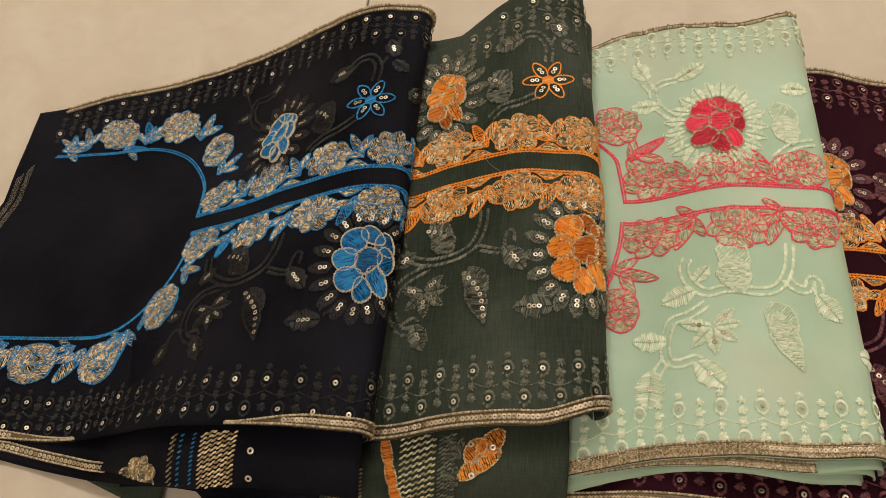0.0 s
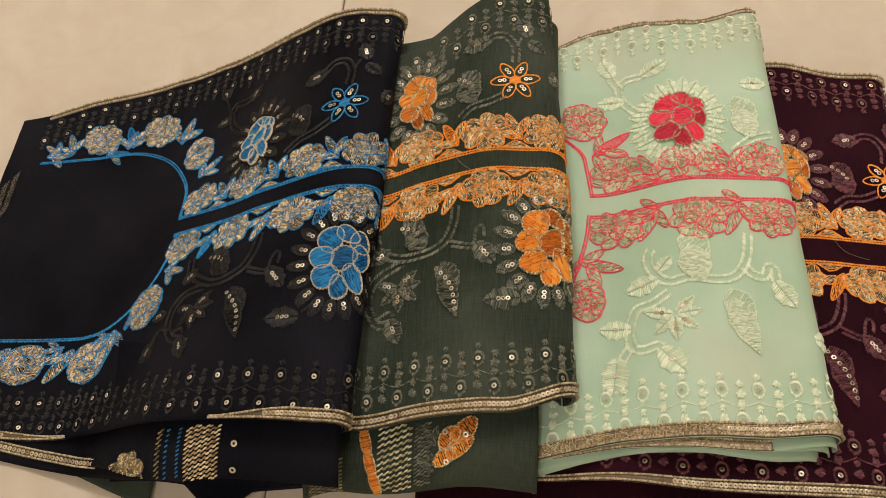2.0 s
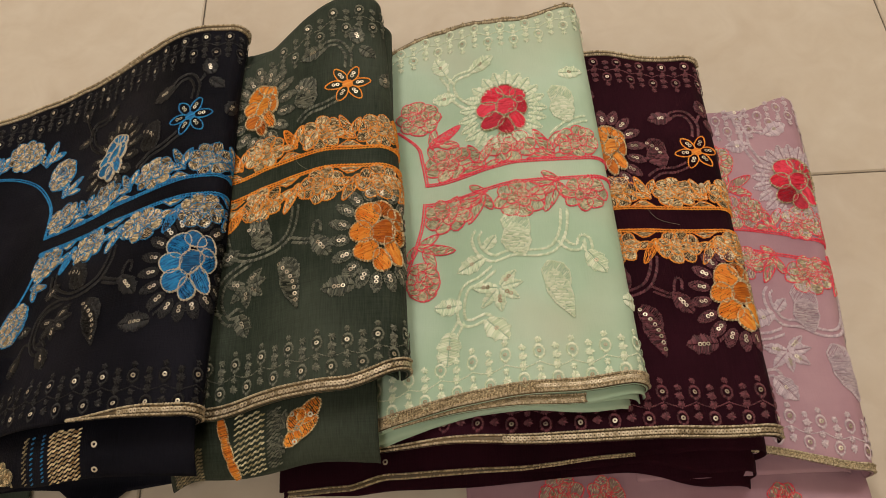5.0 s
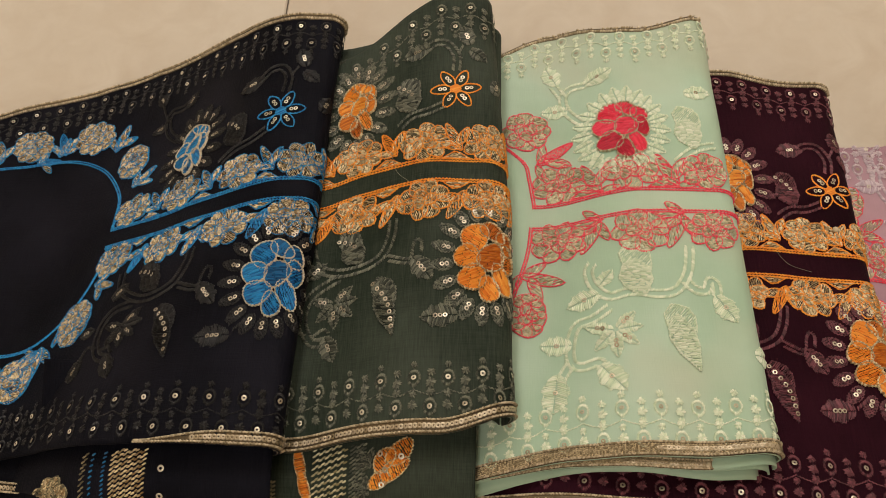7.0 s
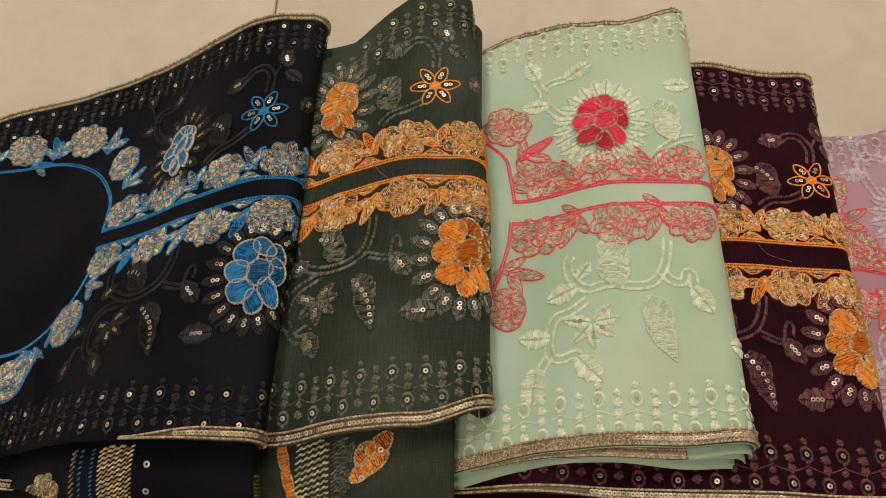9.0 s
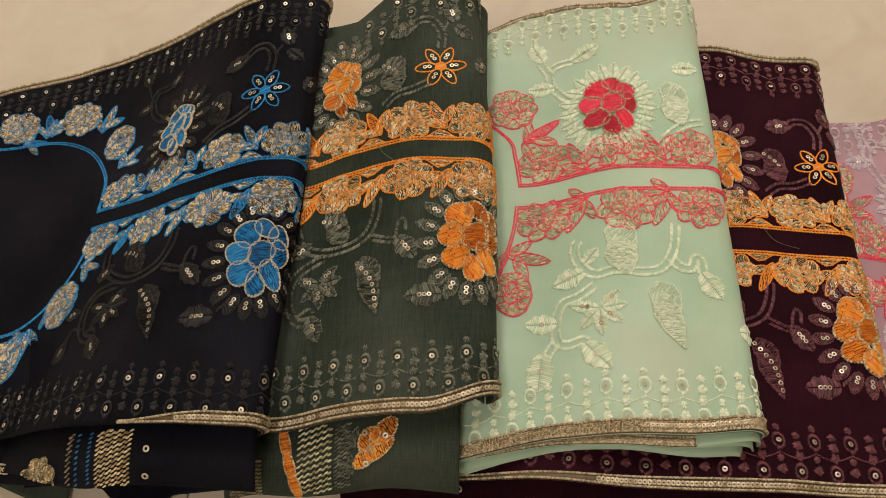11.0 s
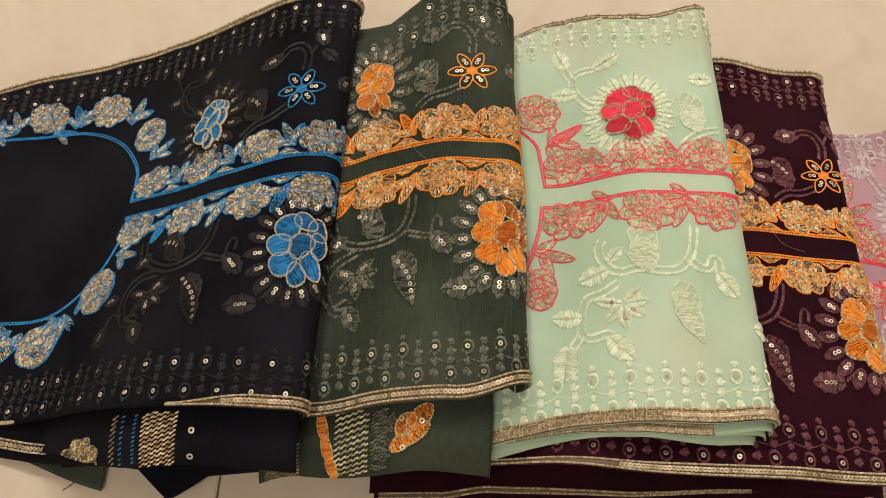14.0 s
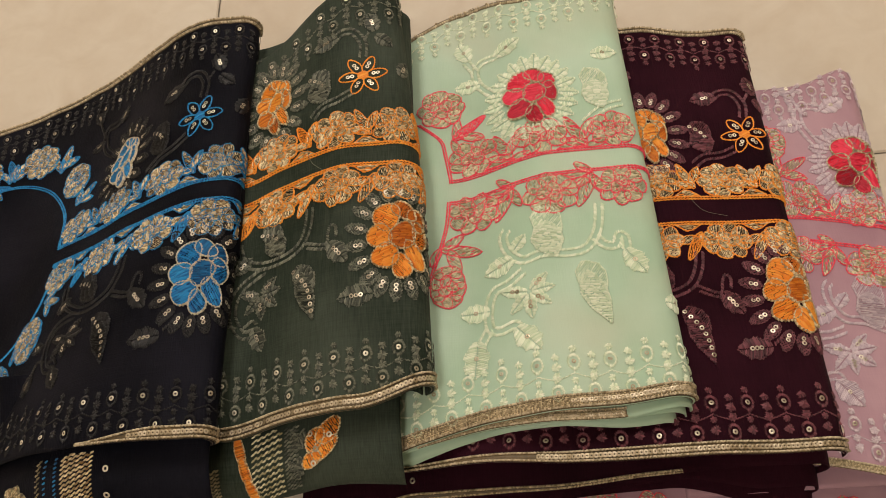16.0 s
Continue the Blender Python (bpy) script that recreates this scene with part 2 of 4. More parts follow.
def sheet_part(name, sh, mat, parent, label="", step=0.003, thick=0.0009):
    nx, ny = max(2, int((sh.x1 - sh.x0) / step)), max(2, int((sh.y1 - sh.y0) / step))
    U = np.linspace(sh.x0, sh.x1, nx)
    Xg = np.repeat(U[:, None], ny, 1)
    lo = np.array([sh.front(u) if sh.front else sh.y0 for u in U])
    hi = np.array([sh.back(u) if sh.back else sh.y1 for u in U])
    Yg = lo[:, None] + (hi - lo)[:, None] * np.linspace(0, 1, ny)[None]
    top = sh.at(Xg, Yg, np.zeros_like(Xg)).reshape(-1, 3)
    bot = sh.at(Xg, Yg, np.full_like(Xg, -thick)).reshape(-1, 3)
    n = nx * ny
    faces = []
    for i in range(nx - 1):
        for j in range(ny - 1):
            a, b, c, d = i * ny + j, (i + 1) * ny + j, (i + 1) * ny + j + 1, i * ny + j + 1
            faces += [(a, b, c, d), (n + d, n + c, n + b, n + a)]
    rim = [i * ny for i in range(nx)] + [(nx - 1) * ny + j for j in range(1, ny)] + [i * ny + ny - 1 for i in range(nx - 2, -1, -1)] + [j for j in range(ny - 2, 0, -1)]
    for k in range(len(rim)):
        a, b = rim[k], rim[(k + 1) % len(rim)]
        faces.append((b, a, n + a, n + b))
    return mesh_object(name, np.vstack([top, bot]), faces, [mat], None, parent, label)


rnd = random.Random(7)


class Stitch:
    """Collects stitches on a sheet, then becomes one part."""

    def __init__(self, sh):
        self.sh, self.v, self.f, self.s, self.mats = sh, [], [], [], []

    def slot(self, mat):
        if mat not in self.mats:
            self.mats.append(mat)
        return self.mats.index(mat)

    def yarn(self, ax, ay, bx, by, w, h, mat, lift=0.0):
        """One stitch: a small rounded ridge that dips at its ends."""
        if not (self.sh.inside(ax, ay) and self.sh.inside(bx, by)):
            return
        dx, dy = bx - ax, by - ay
        d = math.hypot(dx, dy)
        if d < 1e-5:
            return
        nx, ny = -dy / d * w / 2, dx / d * w / 2
        i = len(self.v)
        mx, my = (ax + bx) / 2, (ay + by) / 2
        self.v += [(ax + nx * .6, ay + ny * .6, 0), (ax, ay, lift + h * .45), (ax - nx * .6, ay - ny * .6, 0),
                   (mx + nx, my + ny, lift * .3), (mx, my, lift + h), (mx - nx, my - ny, lift * .3),
                   (bx + nx * .6, by + ny * .6, 0), (bx, by, lift + h * .45), (bx - nx * .6, by - ny * .6, 0)]
        k = self.slot(mat)
        self.f += [(i, i + 1, i + 4, i + 3), (i + 1, i + 2, i + 5, i + 4), (i + 3, i + 4, i + 7, i + 6), (i + 4, i + 5, i + 8, i + 7)]
        self.s += [k] * 4

    def fill(self, poly, turn, mat, gap=0.00055, run=0.0, h=0.0004, dome=0.0006, mat2=None, mix=0.0, cover=1.1):
        """Fills a closed outline with stitches at an angle; run: length of a stitch, 0 for satin across the whole shape."""
        c, s = math.cos(turn), math.sin(turn)
        q = [(x * c + y * s, -x * s + y * c) for x, y in poly]
        lo, hi = min(p[1] for p in q), max(p[1] for p in q)
        y = lo + gap * .5
        while y < hi:
            xs = []
            for k in range(len(q)):
                (x1, y1), (x2, y2) = q[k], q[(k + 1) % len(q)]
                if (y1 <= y) != (y2 <= y):
                    xs.append(x1 + (y - y1) / (y2 - y1) * (x2 - x1))
            xs.sort()
            for k in range(0, len(xs) - 1, 2):
                a, b = xs[k] - rnd.uniform(0, .0003), xs[k + 1] + rnd.uniform(0, .0003)
                cuts = [a]
                if run and b - a > run * 1.3:
                    t = a + run * rnd.uniform(.3, 1)
                    while t < b - run * .3:
                        cuts.append(t)
                        t += run * rnd.uniform(.75, 1.25)
                cuts.append(b)
                for u, w in zip(cuts, cuts[1:]):
                    yy, y3 = y + rnd.uniform(-.22, .22) * gap, y + rnd.uniform(-.22, .22) * gap
                    u2, w2 = u + rnd.uniform(0, .0002), w - rnd.uniform(0, .0002)
                    mm = mat2 if mat2 and rnd.random() < mix else mat
                    self.yarn(u2 * c - yy * s, u2 * s + yy * c, w2 * c - y3 * s, w2 * s + y3 * c, gap * cover, h * rnd.uniform(.6, 1.4), mm, dome)
            y += gap * rnd.uniform(.85, 1.15)

    def rope(self, path, mat, w=0.0011, h=0.0008, step=0.0011, slant=0.62, lift=0.0002):
        """A line of chain stitches along a path."""
        left = 0.0
        flip = 1
        for (x1, y1), (x2, y2) in zip(path, path[1:]):
            d = math.hypot(x2 - x1, y2 - y1)
            if d < 1e-6:
                continue
            a = math.atan2(y2 - y1, x2 - x1)
            t = left
            while t < d:
                px, py = x1 + (x2 - x1) * t / d, y1 + (y2 - y1) * t / d
                b = a + slant * flip + rnd.uniform(-.15, .15)
                L = step * .68
                self.yarn(px - L * math.cos(b), py - L * math.sin(b), px + L * math.cos(b), py + L * math.sin(b), w * .8, h, mat, lift)
                flip = -flip
                t += step * .78
            left = t - d

    def done(self, name, parent, label=""):
        if not self.f:
            return None
        a = np.array(self.v)
        return mesh_object(name, self.sh.at(a[:, 0], a[:, 1], a[:, 2] + 0.00015), self.f, self.mats, self.s, parent, label)


def curve_pts(pts, n=14, closed=False):
    """A smooth line through a few points."""
    out = []
    m = len(pts)
    for i in range(m if closed else m - 1):
        p = [pts[(i + k) % m] if closed else pts[min(max(i + k, 0), m - 1)] for k in (-1, 0, 1, 2)]
        for j in range(n):
            t = j / n
            out.append(tuple(0.5 * (2 * p[1][k] + (p[2][k] - p[0][k]) * t + (2 * p[0][k] - 5 * p[1][k] + 4 * p[2][k] - p[3][k]) * t * t
                                    + (3 * p[1][k] - p[0][k] - 3 * p[2][k] + p[3][k]) * t ** 3) for k in (0, 1)))
    if not closed:
        out.append(tuple(pts[-1]))
    return out


def petal(cx, cy, length, width, turn, tip=1.0, n=22, wob=0.05):
    """An outline that starts at (cx, cy) and reaches length along turn; tip under 1 is rounder."""
    ph = rnd.uniform(0, 6)
    pts = []
    for k in range(n):
        a = 2 * math.pi * k / n
        u = 0.5 - 0.5 * math.cos(a)
        r = math.sin(a) * width / 2 * (1.0 if tip >= 1 else 1 + 0.35 * (u - .4)) * (1 + wob * math.sin(3 * a + ph))
        x, y = u * length, r * (1 - .25 * (u ** 3 if tip >= 1 else 0))
        pts.append((cx + x * math.cos(turn) - y * math.sin(turn), cy + x * math.sin(turn) + y * math.cos(turn)))
    return pts


def ring_mesh(name, ro, ri, hi, seg=12):
    v, f = [], []
    for r, z in ((ro, hi * .25), ((ro + ri) / 2, hi), (ri, hi * .5)):
        v += [(r * math.cos(2 * math.pi * k / seg), r * math.sin(2 * math.pi * k / seg), z) for k in range(seg)]
    for b in range(2):
        for k in range(seg):
            f.append((b * seg + k, b * seg + (k + 1) % seg, (b + 1) * seg + (k + 1) % seg, (b + 1) * seg + k))
    me = bpy.data.meshes.new(name)
    me.from_pydata(v, [], f)
    me.polygons.foreach_set("use_smooth", [True] * len(f))
    return me


SEQ = {}


def sequin(sh, x, y, parent, size=0.0019, mat=None, h=0.0009):
    mat = mat or F_SILVER
    if not sh.inside(x, y):
        return
    key = (size, mat.name)
    if key not in SEQ:
        SEQ[key] = ring_mesh("sequin", size, size * .42, size * .16)
        SEQ[key].materials.append(mat)
    ob = new("sequin", SEQ[key])
    ob.parent = parent
    base, up = Vector(parent["base"]), parent
    ob.matrix_basis = Matrix.Translation(-base) @ sh.frame_at(x, y, h, rnd.uniform(0, 360), rnd.uniform(-14, 14))


def knot_mesh(name, mat, rows):
    """Small round knots in a column."""
    v, f = [], []
    for cy, r in rows:
        for k in range(15):
            a = 2 * math.pi * k / 15 + 0.3 * rnd.random()
            i = len(v)
            L, w = r * rnd.uniform(.75, 1.2), r * rnd.uniform(.14, .24)
            c, s = math.cos(a), math.sin(a)
            v += [(0, cy, rnd.uniform(.0006, .0011)), (L * .6 * c - w * s, cy + L * .6 * s + w * c, rnd.uniform(.0004, .0009)), (L * c, cy + L * s, .0001), (L * .6 * c + w * s, cy + L * .6 * s - w * c, .0007)]
            f.append((i, i + 3, i + 2, i + 1))
    me = bpy.data.meshes.new(name)
    me.from_pydata(v, [], f)
    me.materials.append(mat)
    return me


def eyelet_mesh(mat, s=1.0):
    """A ring of radial stitches round a sequin, taller than wide."""
    v, f = [], []
    for k in range(44):
        a = 2 * math.pi * k / 44
        j = rnd.uniform(.97, 1.06) * (1.12 if abs(a - 4.712) < .3 else 1)
        c, d = math.cos(a), math.sin(a)
        rx0, ry0, rx1, ry1 = .0021 * s, .0027 * s, .0040 * s * j, .0050 * s * j
        w = .00029 * s
        i = len(v)
        v += [(rx0 * c, ry0 * d, .0003), ((rx0 + rx1) / 2 * c - w * d, (ry0 + ry1) / 2 * d + w * c, .0004), ((rx0 + rx1) / 2 * c, (ry0 + ry1) / 2 * d, .00062),
              ((rx0 + rx1) / 2 * c + w * d, (ry0 + ry1) / 2 * d - w * c, .0004), (rx1 * c, ry1 * d, .0001)]
        f += [(i, i + 3, i + 2), (i, i + 2, i + 1), (i + 2, i + 3, i + 4), (i + 1, i + 2, i + 4)]
    me = bpy.data.meshes.new("eyelet")
    me.from_pydata(v, [], f)
    me.materials.append(mat)
    return me


def rigid(name, me, sh, x, y, parent, h=0.0002, turn=0.0):
    if not sh.inside(x, y, 0.002):
        return None
    ob = new(name, me)
    ob.parent = parent
    ob["base"] = parent["base"]
    ob.matrix_basis = Matrix.Translation(-Vector(parent["base"])) @ sh.frame_at(x, y, h, turn)
    return ob


KEEP = {}


def border(sh, parent, x0, x1, ya, yb, pitch, mat, shine, up=1, start=0.0, warp=lambda x: x):
    """Two staggered rows of eyelets with knots between and a scalloped vine; ya is the inner row."""
    if mat.name not in KEEP:
        KEEP[mat.name] = (eyelet_mesh(mat), knot_mesh("knot", mat, [(0, .0024), (-.0055, .0030), (-.0105, .0024)]), knot_mesh("knot", mat, [(0.0072, .0022)]), knot_mesh("knot", mat, [(.0065, .0022), (.0010, .0029)]))
    eye, tree, bud, short = KEEP[mat.name]
    n = int((x1 - x0) / pitch) + 2
    fy = ya if callable(ya) else (lambda x: ya)
    gy = yb if callable(yb) else (lambda x: yb)
    vine = []
    for k in range(n):
        x, xm = warp(x0 + start + k * pitch), warp(x0 + start + (k + .5) * pitch)
        for xx, yy in ((x, fy(x)), (xm, gy(xm))):
            e = rigid("eyelet", eye, sh, xx, yy, parent, turn=rnd.uniform(-6, 6))
            if e:
                sequin_on(e, shine)
                rigid("knot", bud, sh, xx, yy, parent, turn=0 if up > 0 else 180)
        rigid("knot", tree, sh, xm, fy(xm) + .001 * up + (0.002 if up > 0 else -0.002), parent, turn=0 if up > 0 else 180)
        rigid("knot", short, sh, x, gy(x), parent, turn=0 if up > 0 else 180)
        for j in range(8):
            t = j / 8
            xx = warp(x0 + start + (k + t) * pitch)
            vine.append((xx, fy(xx) - up * (.0062 + .0030 * math.sin(math.pi * t))))
    st = Stitch(sh)
    st.rope(vine, mat, .0008, .0005, .0011)
    st.done("scalloped_vine", parent)


def sequin_on(eye, mat):
    key = ("eye", mat.name)
    if key not in SEQ:
        SEQ[key] = ring_mesh("sequin", .0015 if mat is F_SILVER else .0012, .0005, .0004)
        SEQ[key].materials.append(mat)
    ob = new("sequin", SEQ[key])
    ob.parent = eye
    ob.matrix_basis = pose(0, 0, .0007, rnd.uniform(-16, 16), rnd.uniform(-16, 16), rnd.uniform(0, 360))


def trim(sh, parent, x0, x1, y, wide=0.0068, dense=False, cord=None):
    """The hem's ribbon: two corded lines and a row of overlapping sequins between; wide may change along it."""
    fy = y if callable(y) else (lambda x: y)
    fw = wide if callable(wide) else (lambda x: wide)
    xs = np.arange(x0, x1, .002)
    ys = np.array([fy(x) for x in xs])
    ws = np.array([fw(x) for x in xs])
    top, lo = sh.at(xs, ys + ws, np.full_like(xs, .0007)), sh.at(xs, ys, np.full_like(xs, .0007))
    top2, lo2 = sh.at(xs, ys + ws, np.full_like(xs, -.0004)), sh.at(xs, ys - .0004, np.full_like(xs, -.0016))
    n = len(xs)
    f = []
    for k in range(n - 1):
        f += [(k, n + k, n + k + 1, k + 1), (n + k, 3 * n + k, 3 * n + k + 1, n + k + 1), (k + 1, 2 * n + k + 1, 2 * n + k, k)]
    rib = mesh_object("hem_ribbon", np.vstack([top, lo, top2, lo2]), [t[::-1] for t in f], [C_GOLD], None, parent, "gold ribbon along the hem")
    rib["base"] = parent["base"]
    st = Stitch(sh)
    for u in (.1, .9):
        st.rope([(x, fy(x) + .0002 + fw(x) * u) for x in xs], cord or T_CORD, .0015, .0012, .0011, .75, .0010)
    if dense:
        for u in (.25, .38, .5, .62, .75):
            st.rope([(x, fy(x) + fw(x) * u) for x in xs], T_BRONZE, .0011, .0008, .0010, .8, .0008)
    st.done("hem_cord", parent)
    x = x0 + .002
    while x < x1:
        if fw(x) > .0048 and sh.inside(x, fy(x) + fw(x) * .5) and not (dense and x < x0 + (x1 - x0) * .6):
            s = new("sequin", TRIM_SEQ)
            s.parent = rib
            s.matrix_basis = Matrix.Translation(-Vector(parent["base"])) @ sh.frame_at(x, fy(x) + fw(x) * .5, .0012, rnd.uniform(0, 360), rnd.uniform(-12, 12))
        x += .0023


TRIM_SEQ = ring_mesh("sequin", .0015, .0004, .0005)
TRIM_SEQ.materials.append(F_GOLD)


# ---- motifs ----
def oval(x, y, rx, ry, turn, n=20, wob=.05):
    """A slightly uneven oval outline."""
    ph, c, s = rnd.uniform(0, 6), math.cos(turn), math.sin(turn)
    pts = []
    for k in range(n):
        a = 2 * math.pi * k / n
        j = 1 + wob * math.sin(3 * a + ph)
        u, v = rx * j * math.cos(a), ry * j * math.sin(a)
        pts.append((x + u * c - v * s, y + u * s + v * c))
    return pts


def rose(sh, parent, x, y, rx, ry, line, body, turn=0.0, lobes=7, other=None, mix=.3):
    """A rose of two rings of rounded petals, each filled with rows of metallic stitches and outlined in colour."""
    st = Stitch(sh)
    wide = {T_BLUE: .00055, T_CORAL: .0010}.get(line, .0009)
    shapes = []
    for k in range(lobes):
        a = turn + 2 * math.pi * (k + rnd.uniform(-.14, .14)) / lobes
        shapes.append((oval(x + rx * .66 * math.cos(a), y + ry * .66 * math.sin(a), rx * .36, ry * .40, a, 14, .08), a))
    for k in range(3):
        a = turn + .6 + 2.09 * k
        shapes.append((oval(x + rx * .24 * math.cos(a), y + ry * .24 * math.sin(a), rx * .30, ry * .27, a + .8, 12, .08), a + 1.2))
    for k, (p, a) in enumerate(shapes):
        lift = .0003 if k < lobes else .0008
        st.fill(p, a + rnd.choice((.5, .9, 1.9, 2.4)), body, .00096, .0025, .0010, lift, other, mix * .5, .72)
        st.rope(p + p[:1], line, wide, .0007, .0011, .35, lift + .0003)
    return st.done("rose_motif", parent)


def sprig(sh, parent, x, y, turn, size, line, body, leaves=3, name="leaf_sprig"):
    """One long leaf with a solid heart and shorter metallic leaves beside it."""
    st = Stitch(sh)
    for k in range(leaves):
        a = turn + (0, -.95, .85, -1.8)[k]
        L = size * (1.0, .66, .58, .5)[k]
        bx, by = x + size * (0, .22, .08, 0)[k] * math.cos(turn), y + size * (0, .22, .08, 0)[k] * math.sin(turn)
        p = petal(bx, by, L, L * (.30 if k == 0 else .42), a)
        st.fill(p, a + .5, line if k == 0 and rnd.random() < {T_BLUE: .2, T_CORAL: .3}.get(line, .6) else body, .00095, .0028, .0007, .0003, line, .2, .80)
        st.rope(p + p[:1], line, .00075, .0007, .0011, .35, .0006)
    return st.done(name, parent)


def wedge(sh, parent, x, y, length, high, line, body):
    """A low filled leaf that lies along the placket's cord."""
    st = Stitch(sh)
    p = [(x - length / 2, y), (x + length / 2, y), (x + length * .15, y + high * .8), (x - length * .1, y + high)]
    st.fill(p, .12, body, .0010, .003, .0007, .0003, line, .15, .8)
    st.rope(p + p[:1], line, .0008, .0007, .0011, .35, .0006)
    return st.done("leaf_sprig", parent)


PETALS = ((.62, .48, .30, .30, .3), (-.36, .56, .44, .36, -.3), (.20, .70, .28, .32, .9), (.70, .08, .26, .34, .1), (.50, -.45, .28, .40, .4),
          (-.60, .08, .42, .29, -.1), (-.42, -.42, .46, .30, .5), (.08, -.70, .30, .32, .2), (.14, .06, .40, .34, -.4))


def big_flower(sh, parent, x, y, w, h, bright, deep, edge, halo, dark=(0, 2, 8), sequins=True, rays=16, cord=.0008):
    """A flower of eight satin petals round a middle one, corded round, in a halo of stitched rays with paired sequins."""
    for k in range(rays):
        a = 2 * math.pi * k / rays + .1
        st = Stitch(sh)
        p = petal(x + (w / 2 + .0005) * math.cos(a), y + (h / 2 + .0005) * math.sin(a), .0135, .0072, a)
        for sgn in (1, -1):
            st.fill(p, a + .8 * sgn, halo, .0014, .004, .0008, .0002, None, 0, .7)
        st.rope(p + p[:1], halo, .0007, .0007, .0012, .6, .0003)
        st.done("halo_ray", parent)
    st = Stitch(sh)
    for k, (px, py, a, b, t) in enumerate(PETALS):
        lift = .0005 + .0001 * k
        p = oval(x + px * w / 2, y + py * h / 2, a * w / 2, b * h / 2, t, 22, .06)
        st.fill(p, math.atan2(py, px) + (.5 if k % 2 else -.4), deep if k in dark else bright, .00078, .0060, .0007, lift, deep, .06, .95)
        if cord:
            st.rope(p + p[:1], edge, cord, .0009, .0012, .5, lift + .0004)
    f = st.done("flower_motif", parent)
    if sequins:
        for k in range(rays):
            a = 2 * math.pi * k / rays + .1
            for d in (.0042, .0069):
                sequin(sh, x + (w / 2 + d) * math.cos(a), y + (h / 2 + d) * math.sin(a), parent, .0014)
    return f


def star(sh, parent, x, y, r, line, turn=.1):
    st = Stitch(sh)
    for k in range(6):
        a = turn + k * math.pi / 3
        p = petal(x + .16 * r * math.cos(a), y + .16 * r * math.sin(a), r * .88, r * .48, a)
        st.rope(p + p[:1], line, .0011, .0009, .0011, .4)
    p = oval(x, y, r * .24, r * .22, .3, 12)
    st.fill(p, .4, line, .0007, 0, .0007, .0006)
    st.done("star_motif", parent)
    for k in range(6):
        a = turn + k * math.pi / 3
        for d in (.46, .64):
            sequin(sh, x + d * r * math.cos(a), y + d * r * math.sin(a), parent, .0014)


def leaf_line(x, y, L, W, turn, tip=.55, n=26, lobes=0.0):
    """A leaf's outline from its stalk to a pointed tip, centred on (x, y); lobes scallop its rim."""
    c, s = math.cos(turn), math.sin(turn)
    half = [W / 2 * math.sin(math.pi * min(1, u * .94 + .06)) ** .75 * (1 - tip * u ** 2) * (1 + lobes * math.sin(u * 22)) for u in np.linspace(0, 1, n // 2)]
    pts = [(L * (k / (n // 2 - 1) - .5), h) for k, h in enumerate(half)] + [(L * (k / (n // 2 - 1) - .5), -half[k]) for k in range(n // 2 - 2, 0, -1)]
    return [(x + a * c - b * s, y + a * s + b * c) for a, b in pts]


def bud(sh, parent, x, y, L, turn, mat, sequins=2, shine=None, W=None):
    """A small scalloped leaf: stitches fan out from its middle to the rim, with sequins laid along it."""
    st = Stitch(sh)
    W = W or L * .68
    c, s = math.cos(turn), math.sin(turn)
    n = max(8, int(L / .0010))
    for k in range(n):
        u = (k + .5) / n
        half = W / 2 * math.sin(math.pi * min(.98, u * .88 + .09)) ** .7 * (1 + .15 * math.sin(u * 21))
        for sgn in (1, -1):
            ax, ay = L * (u - .5), sgn * .0003
            bx, by = ax + half * .28, sgn * half
            j = rnd.uniform(-.0003, .0003)
            st.yarn(x + ax * c - ay * s, y + ax * s + ay * c, x + (bx + j) * c - by * s, y + (bx + j) * s + by * c, .0011, .0010 * rnd.uniform(.7, 1.4), mat, .0003)
    st.rope(leaf_line(x + L * .06 * c, y + L * .06 * s, L * 1.02, W * 1.02, turn, .3, 26, .08), mat, .0006, .0007, .0012, .7, .0002)
    st.done("leaf_motif", parent)
    for k in range(sequins):
        t = (k - (sequins - 1) / 2) * .0026
        sequin(sh, x + t * c, y + t * s, parent, .00138, shine)


def bean(sh, parent, x, y, L, W, turn, mat, sequins=4, shine=None, pointed=False):
    """A two-lobed leaf: an upper round lobe and a lower one set off to the side, each with rows of satin and a corded rim."""
    c, s = math.cos(turn), math.sin(turn)
    st = Stitch(sh)
    lobes = (((-.20, .12), .52, .70, .25), ((.10, -.08), .84, .66, -.12)) if pointed else (((-.16, .14), .60, .66, .3), ((.16, -.12), .66, .72, -.2))
    for k, ((du, dv), a, b, t) in enumerate(lobes):
        cx, cy = x + du * L * c - dv * W * s, y + du * L * s + dv * W * c
        p = leaf_line(cx, cy, a * L, b * W, turn + t, .6 if pointed and k else .15, 28, .05)
        st.fill(p, turn + (1.0 if k else 2.0), mat, .00110, .0042, .0012, .0003 + .0004 * k, None, 0, .76)
        st.rope(p + p[:1], mat, .0009, .0009, .0012, .6, .0005 + .0003 * k)
    st.done("leaf_motif", parent)
    for k in range(sequins):
        t = -.40 + .80 * k / max(1, sequins - 1) if pointed else -.36 + .42 * k / max(1, sequins - 1)
        off = W * (.12 * math.cos(t * 5) - .05)
        sequin(sh, x + t * L * c - off * s, y + t * L * s + off * c, parent, .0014, shine, .0016)


